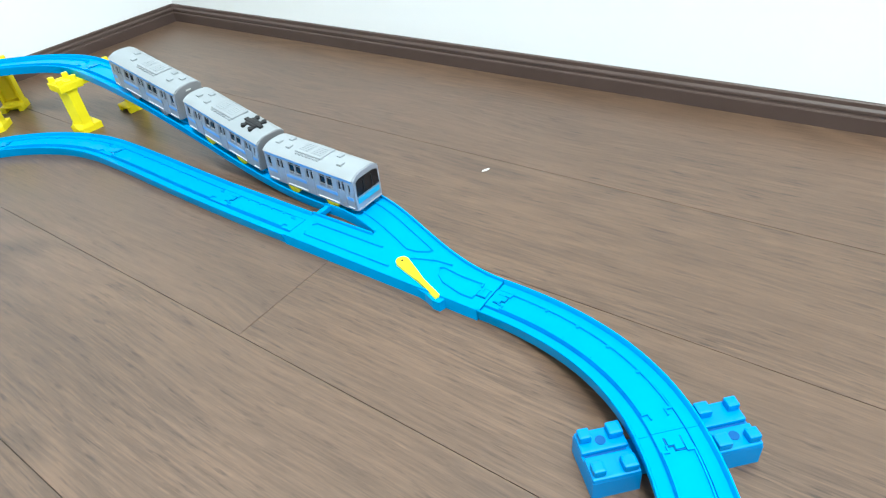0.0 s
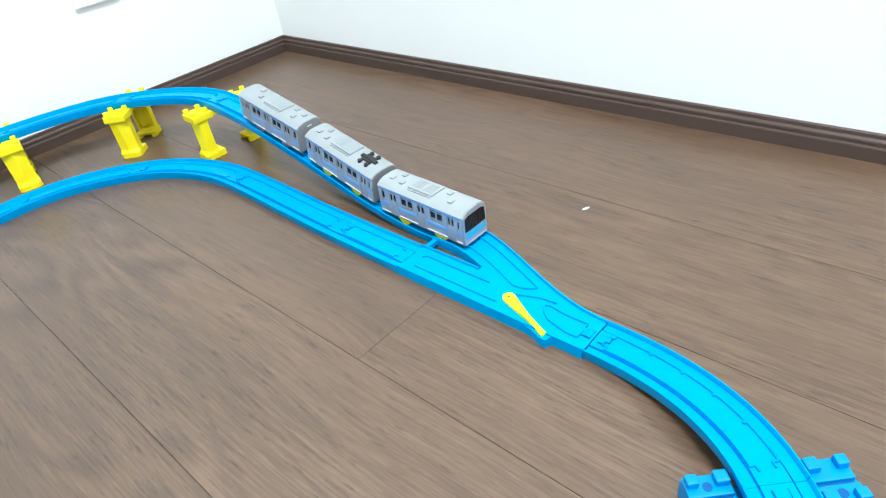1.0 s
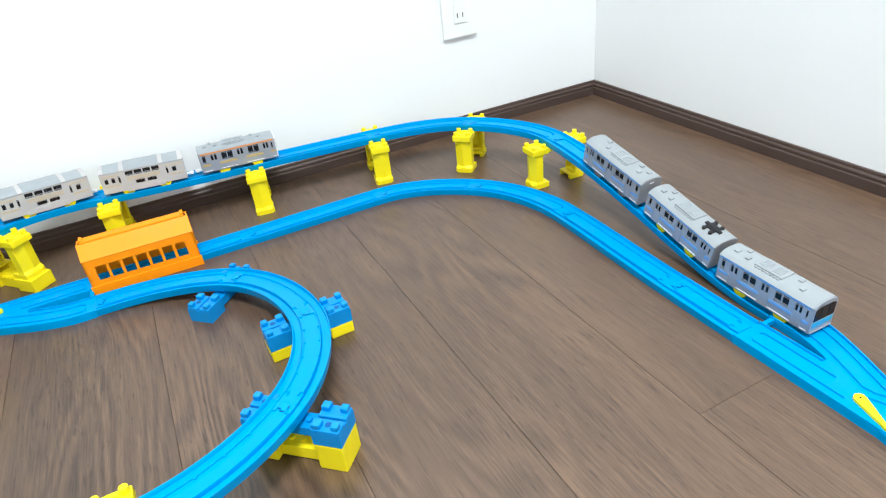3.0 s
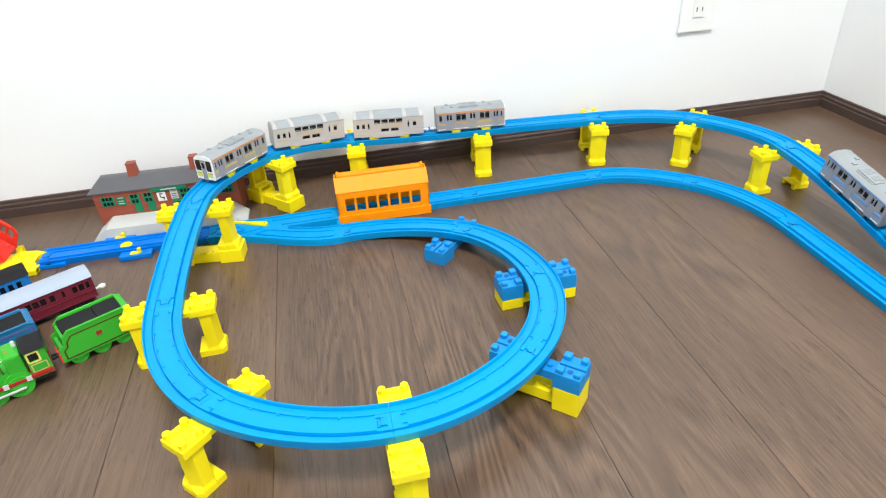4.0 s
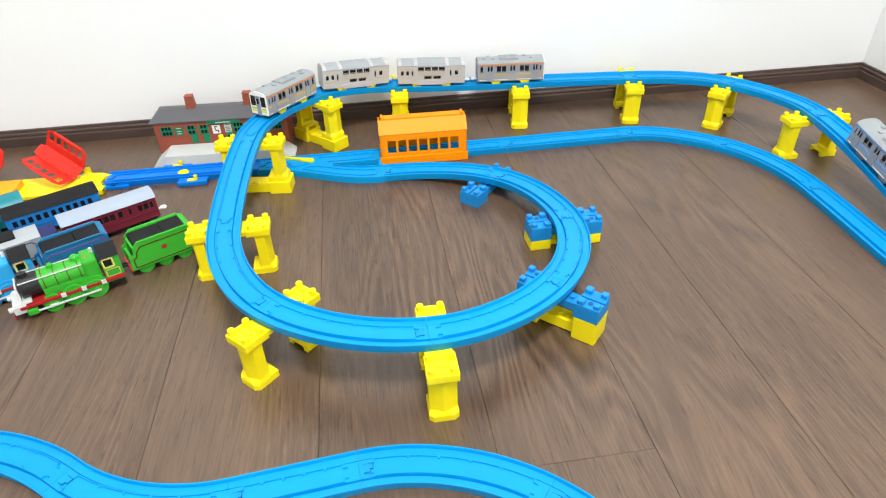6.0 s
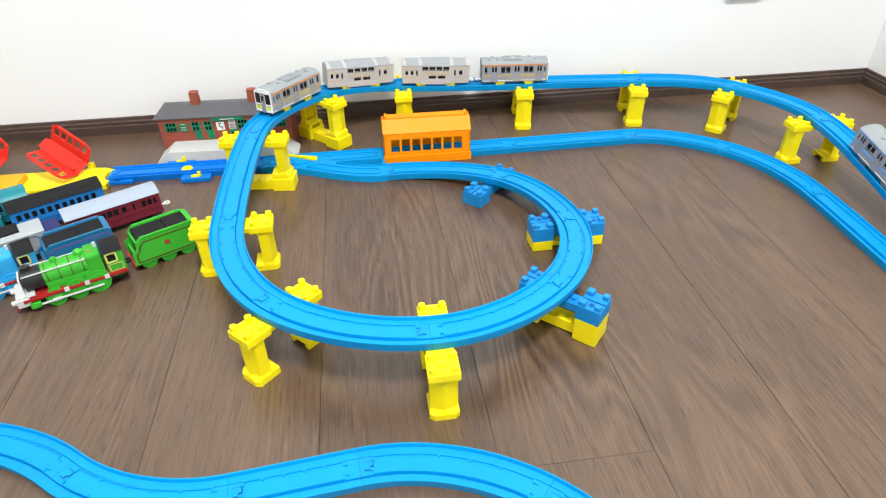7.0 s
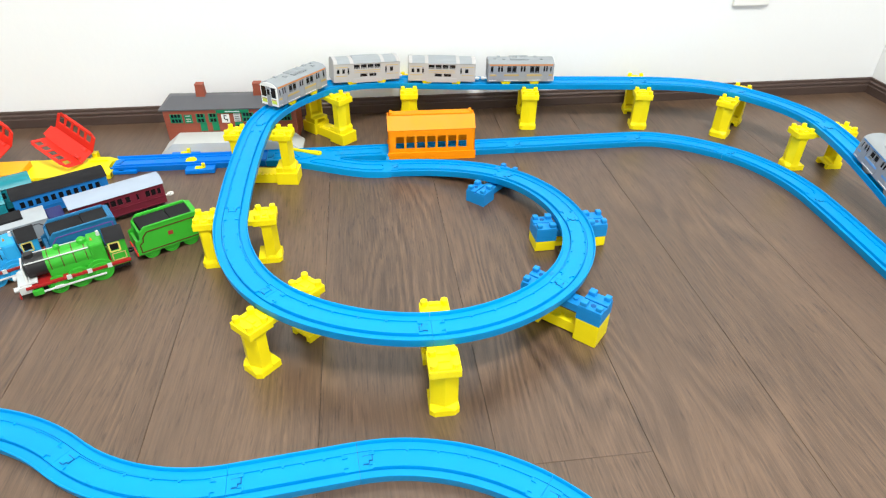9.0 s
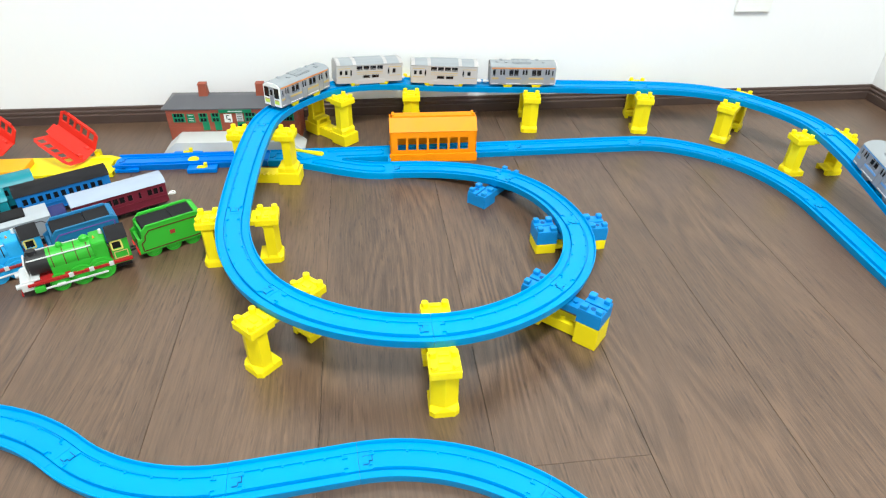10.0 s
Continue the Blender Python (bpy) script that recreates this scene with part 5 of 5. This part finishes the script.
        for q in (0.045, 0.064, 0.083):
            bm = fresh()
            bm_box(bm, x0 + q - 0.0022, sgn * 0.0192 - 0.0009, 0.0156, x0 + q + 0.0022, sgn * 0.0192 + 0.0009, 0.0206)
            part("bracket", bm, IVORY, top)
    bm = fresh()
    bm_box(bm, x0 + 0.018, -0.0105, 0.0055, x1 - 0.002, 0.0105, 0.0149)
    part("underframe", bm, BLACK, top, "black underframe")
    return top


engine("apple green toy steam engine with red running plate", sized(pose(-0.4130, -0.0062, 0, 0, 0, 25), 1.18, 1.06, 1.08), GREEN, GREEN, CRIMSON, UMBER, COAL)
tender("apple green toy tender with black load and red lining", sized(along(-0.3190, 0.0560), 1.16, 1.06, 1.06), GREEN, COAL, UMBER, GREEN, 0.072, DARKRED)
tender("blue toy tender with black load and purple lining", sized(along(-0.4250, 0.0560), 1.12, 1.06, 1.05), ENGINEBLUE, COAL, PURPLE, BLACK, 0.076)
engine("sky blue toy steam engine with black cab roof", sized(along(-0.5040, 0.0080, -0.012), 1.12, 1.06, 1.08), SKYBLUE, SKYBLUE, DARKRED, COAL, COAL)
coach("maroon toy coach with a pale blue-grey roof", along(-0.4030, 0.1390), MAROON, PALEROOF, MAROON, 0.122,
      spread=((0.03, 0.08), (0.10, 0.15), (0.17, 0.22), (0.24, 0.29), (0.345, 0.395), (0.41, 0.465), (0.48, 0.535), (0.57, 0.62), (0.69, 0.715), (0.79, 0.84), (0.855, 0.905), (0.925, 0.96)))
coach("blue toy coach with a black roof", along(-0.4880, 0.1700), COACHBLUE, COAL, COACHBLUE, 0.120, 11)
coach("teal toy coach with rounded teal roof", along(-0.5330, 0.1940, -0.062), TEAL, TEAL, TEAL, 0.118, 9, True, False)
coach("dark teal toy coach behind the blue one", along(-0.4880, 0.1700, -0.128), TEAL, TEAL, BLACK, 0.118, 9, True, False)


def box_car(label, m):
    """A pale panelled car with a dark hatch let into its flat roof."""
    top = thing("box_car", label, "toy wagon", m)
    L, W = 0.118, 0.035
    bm = fresh()
    bm_box(bm, -L / 2, -W / 2, 0.010, L / 2, W / 2, 0.0405, 0.0012)
    shell = part("body", bm, CARGREY, top)
    bm = fresh()
    bm_sweep(bm, [(Vector((q, 0, 0)), Vector((0, 1, 0)), UP) for q in (-L / 2, L / 2)], roof_arc(W + 0.001, 0.0404, 0.0470))
    part("roof", bm, CARGREY, top, "pale rounded roof", 35)
    bm = fresh()
    bm_box(bm, -L / 2 + 0.008, -0.0120, 0.0445, L / 2 - 0.026, 0.0120, 0.0480, 0.0008)
    part("hatch", bm, COAL, top, "black hatch")
    for sgn in (1, -1):
        lining(shell, [(-L / 2 + 0.006, 0.014), (L / 2 - 0.006, 0.014), (L / 2 - 0.006, 0.030), (L / 2 - 0.012, 0.036), (-L / 2 + 0.006, 0.036)], sgn * (W / 2), SLATE)
    bm = fresh()
    bm_box(bm, -L / 2 + 0.002, -0.0125, 0.0055, L / 2 - 0.002, 0.0125, 0.0099)
    part("underframe", bm, BLACK, top, "black underframe")
    wheelset(top, (-0.038, 0.038), 0.0080, 0.0120, BLACK)
    bm = fresh()
    bm_box(bm, L / 2 + 0.0002, -W / 2 + 0.002, 0.010, L / 2 + 0.020, W / 2 - 0.002, 0.0370, 0.0015)
    part("end_section", bm, NAVY, top, "navy end section")


box_car("pale grey toy box car with a black roof hatch", along(-0.4740, 0.0940, -0.062))

# ---- wall socket and a crumb on the floor ----
socket = thing("wall_socket", "white plastic double wall socket plate on the wall", "socket", pose(0.684, YW, 0.2405))
bm = fresh()
bm_box(bm, -0.035, -0.0065, -0.060, 0.035, -0.0002, 0.060, 0.0022)
part("plate", bm, WHITE, socket)
bm = fresh()
bm_box(bm, -0.012, -0.0085, -0.034, 0.012, -0.0060, 0.034, 0.0008)
insert = part("insert", bm, WHITE, socket)
for z in (-0.020, 0.016):
    for x in (-0.0055, 0.0055):
        bm = fresh()
        bm_box(bm, x - 0.0008, -0.0088, z - 0.0040, x + 0.0008, -0.0084, z + 0.0040)
        part("slot", bm, GROOVE, insert, "dark plug slot")
bm = fresh()
bm_prism(bm, [(-0.004, -0.0012), (0.001, -0.0018), (0.0050, 0.0004), (0.002, 0.0008), (-0.003, 0.0002)], 0.0001, 0.0012)
crumb = link("paper_scrap", bm, WHITE)
crumb.matrix_world = pose(0.7765, -0.357, 0, 0, 0, -35)
tagged(crumb, "tiny white paper scrap lying on the floor", "scrap")

# ---- floor: boards laid along y with dark joints ----
bm = fresh()
bm_box(bm, XL - 0.1, YB - 0.1, -0.05, XW + 0.1, YW + 0.1, -0.0012)
floor = tagged(link("floor", bm, GROOVE), "brown wood-grain laminate floor with fine dark joints", "floor", "", "structure")
SEAMS = (XL, -1.64, -1.49, -1.335, -1.185, -1.03, -0.88, -0.73, -0.575, -0.425, -0.272, -0.110, 0.053, 0.197, 0.341, 0.489, 0.643, 0.800, XW)
BREAKS = {0.053: -0.336, 0.341: -1.15, 0.489: -0.3140}
for k, (x0, x1) in enumerate(zip(SEAMS, SEAMS[1:])):
    cut = BREAKS.get(x0, -1.6 + 0.37 * (k % 4) - (0.4 if k % 4 == 3 else 0))
    for y0, y1 in ((YB, cut), (cut, YW)):
        bm = fresh()
        bm_box(bm, x0 + 0.0003, y0 + 0.0002, -0.0012, x1 - 0.0003, y1 - 0.0002, 0.0)
        part("floor_board", bm, FLOOR, floor)
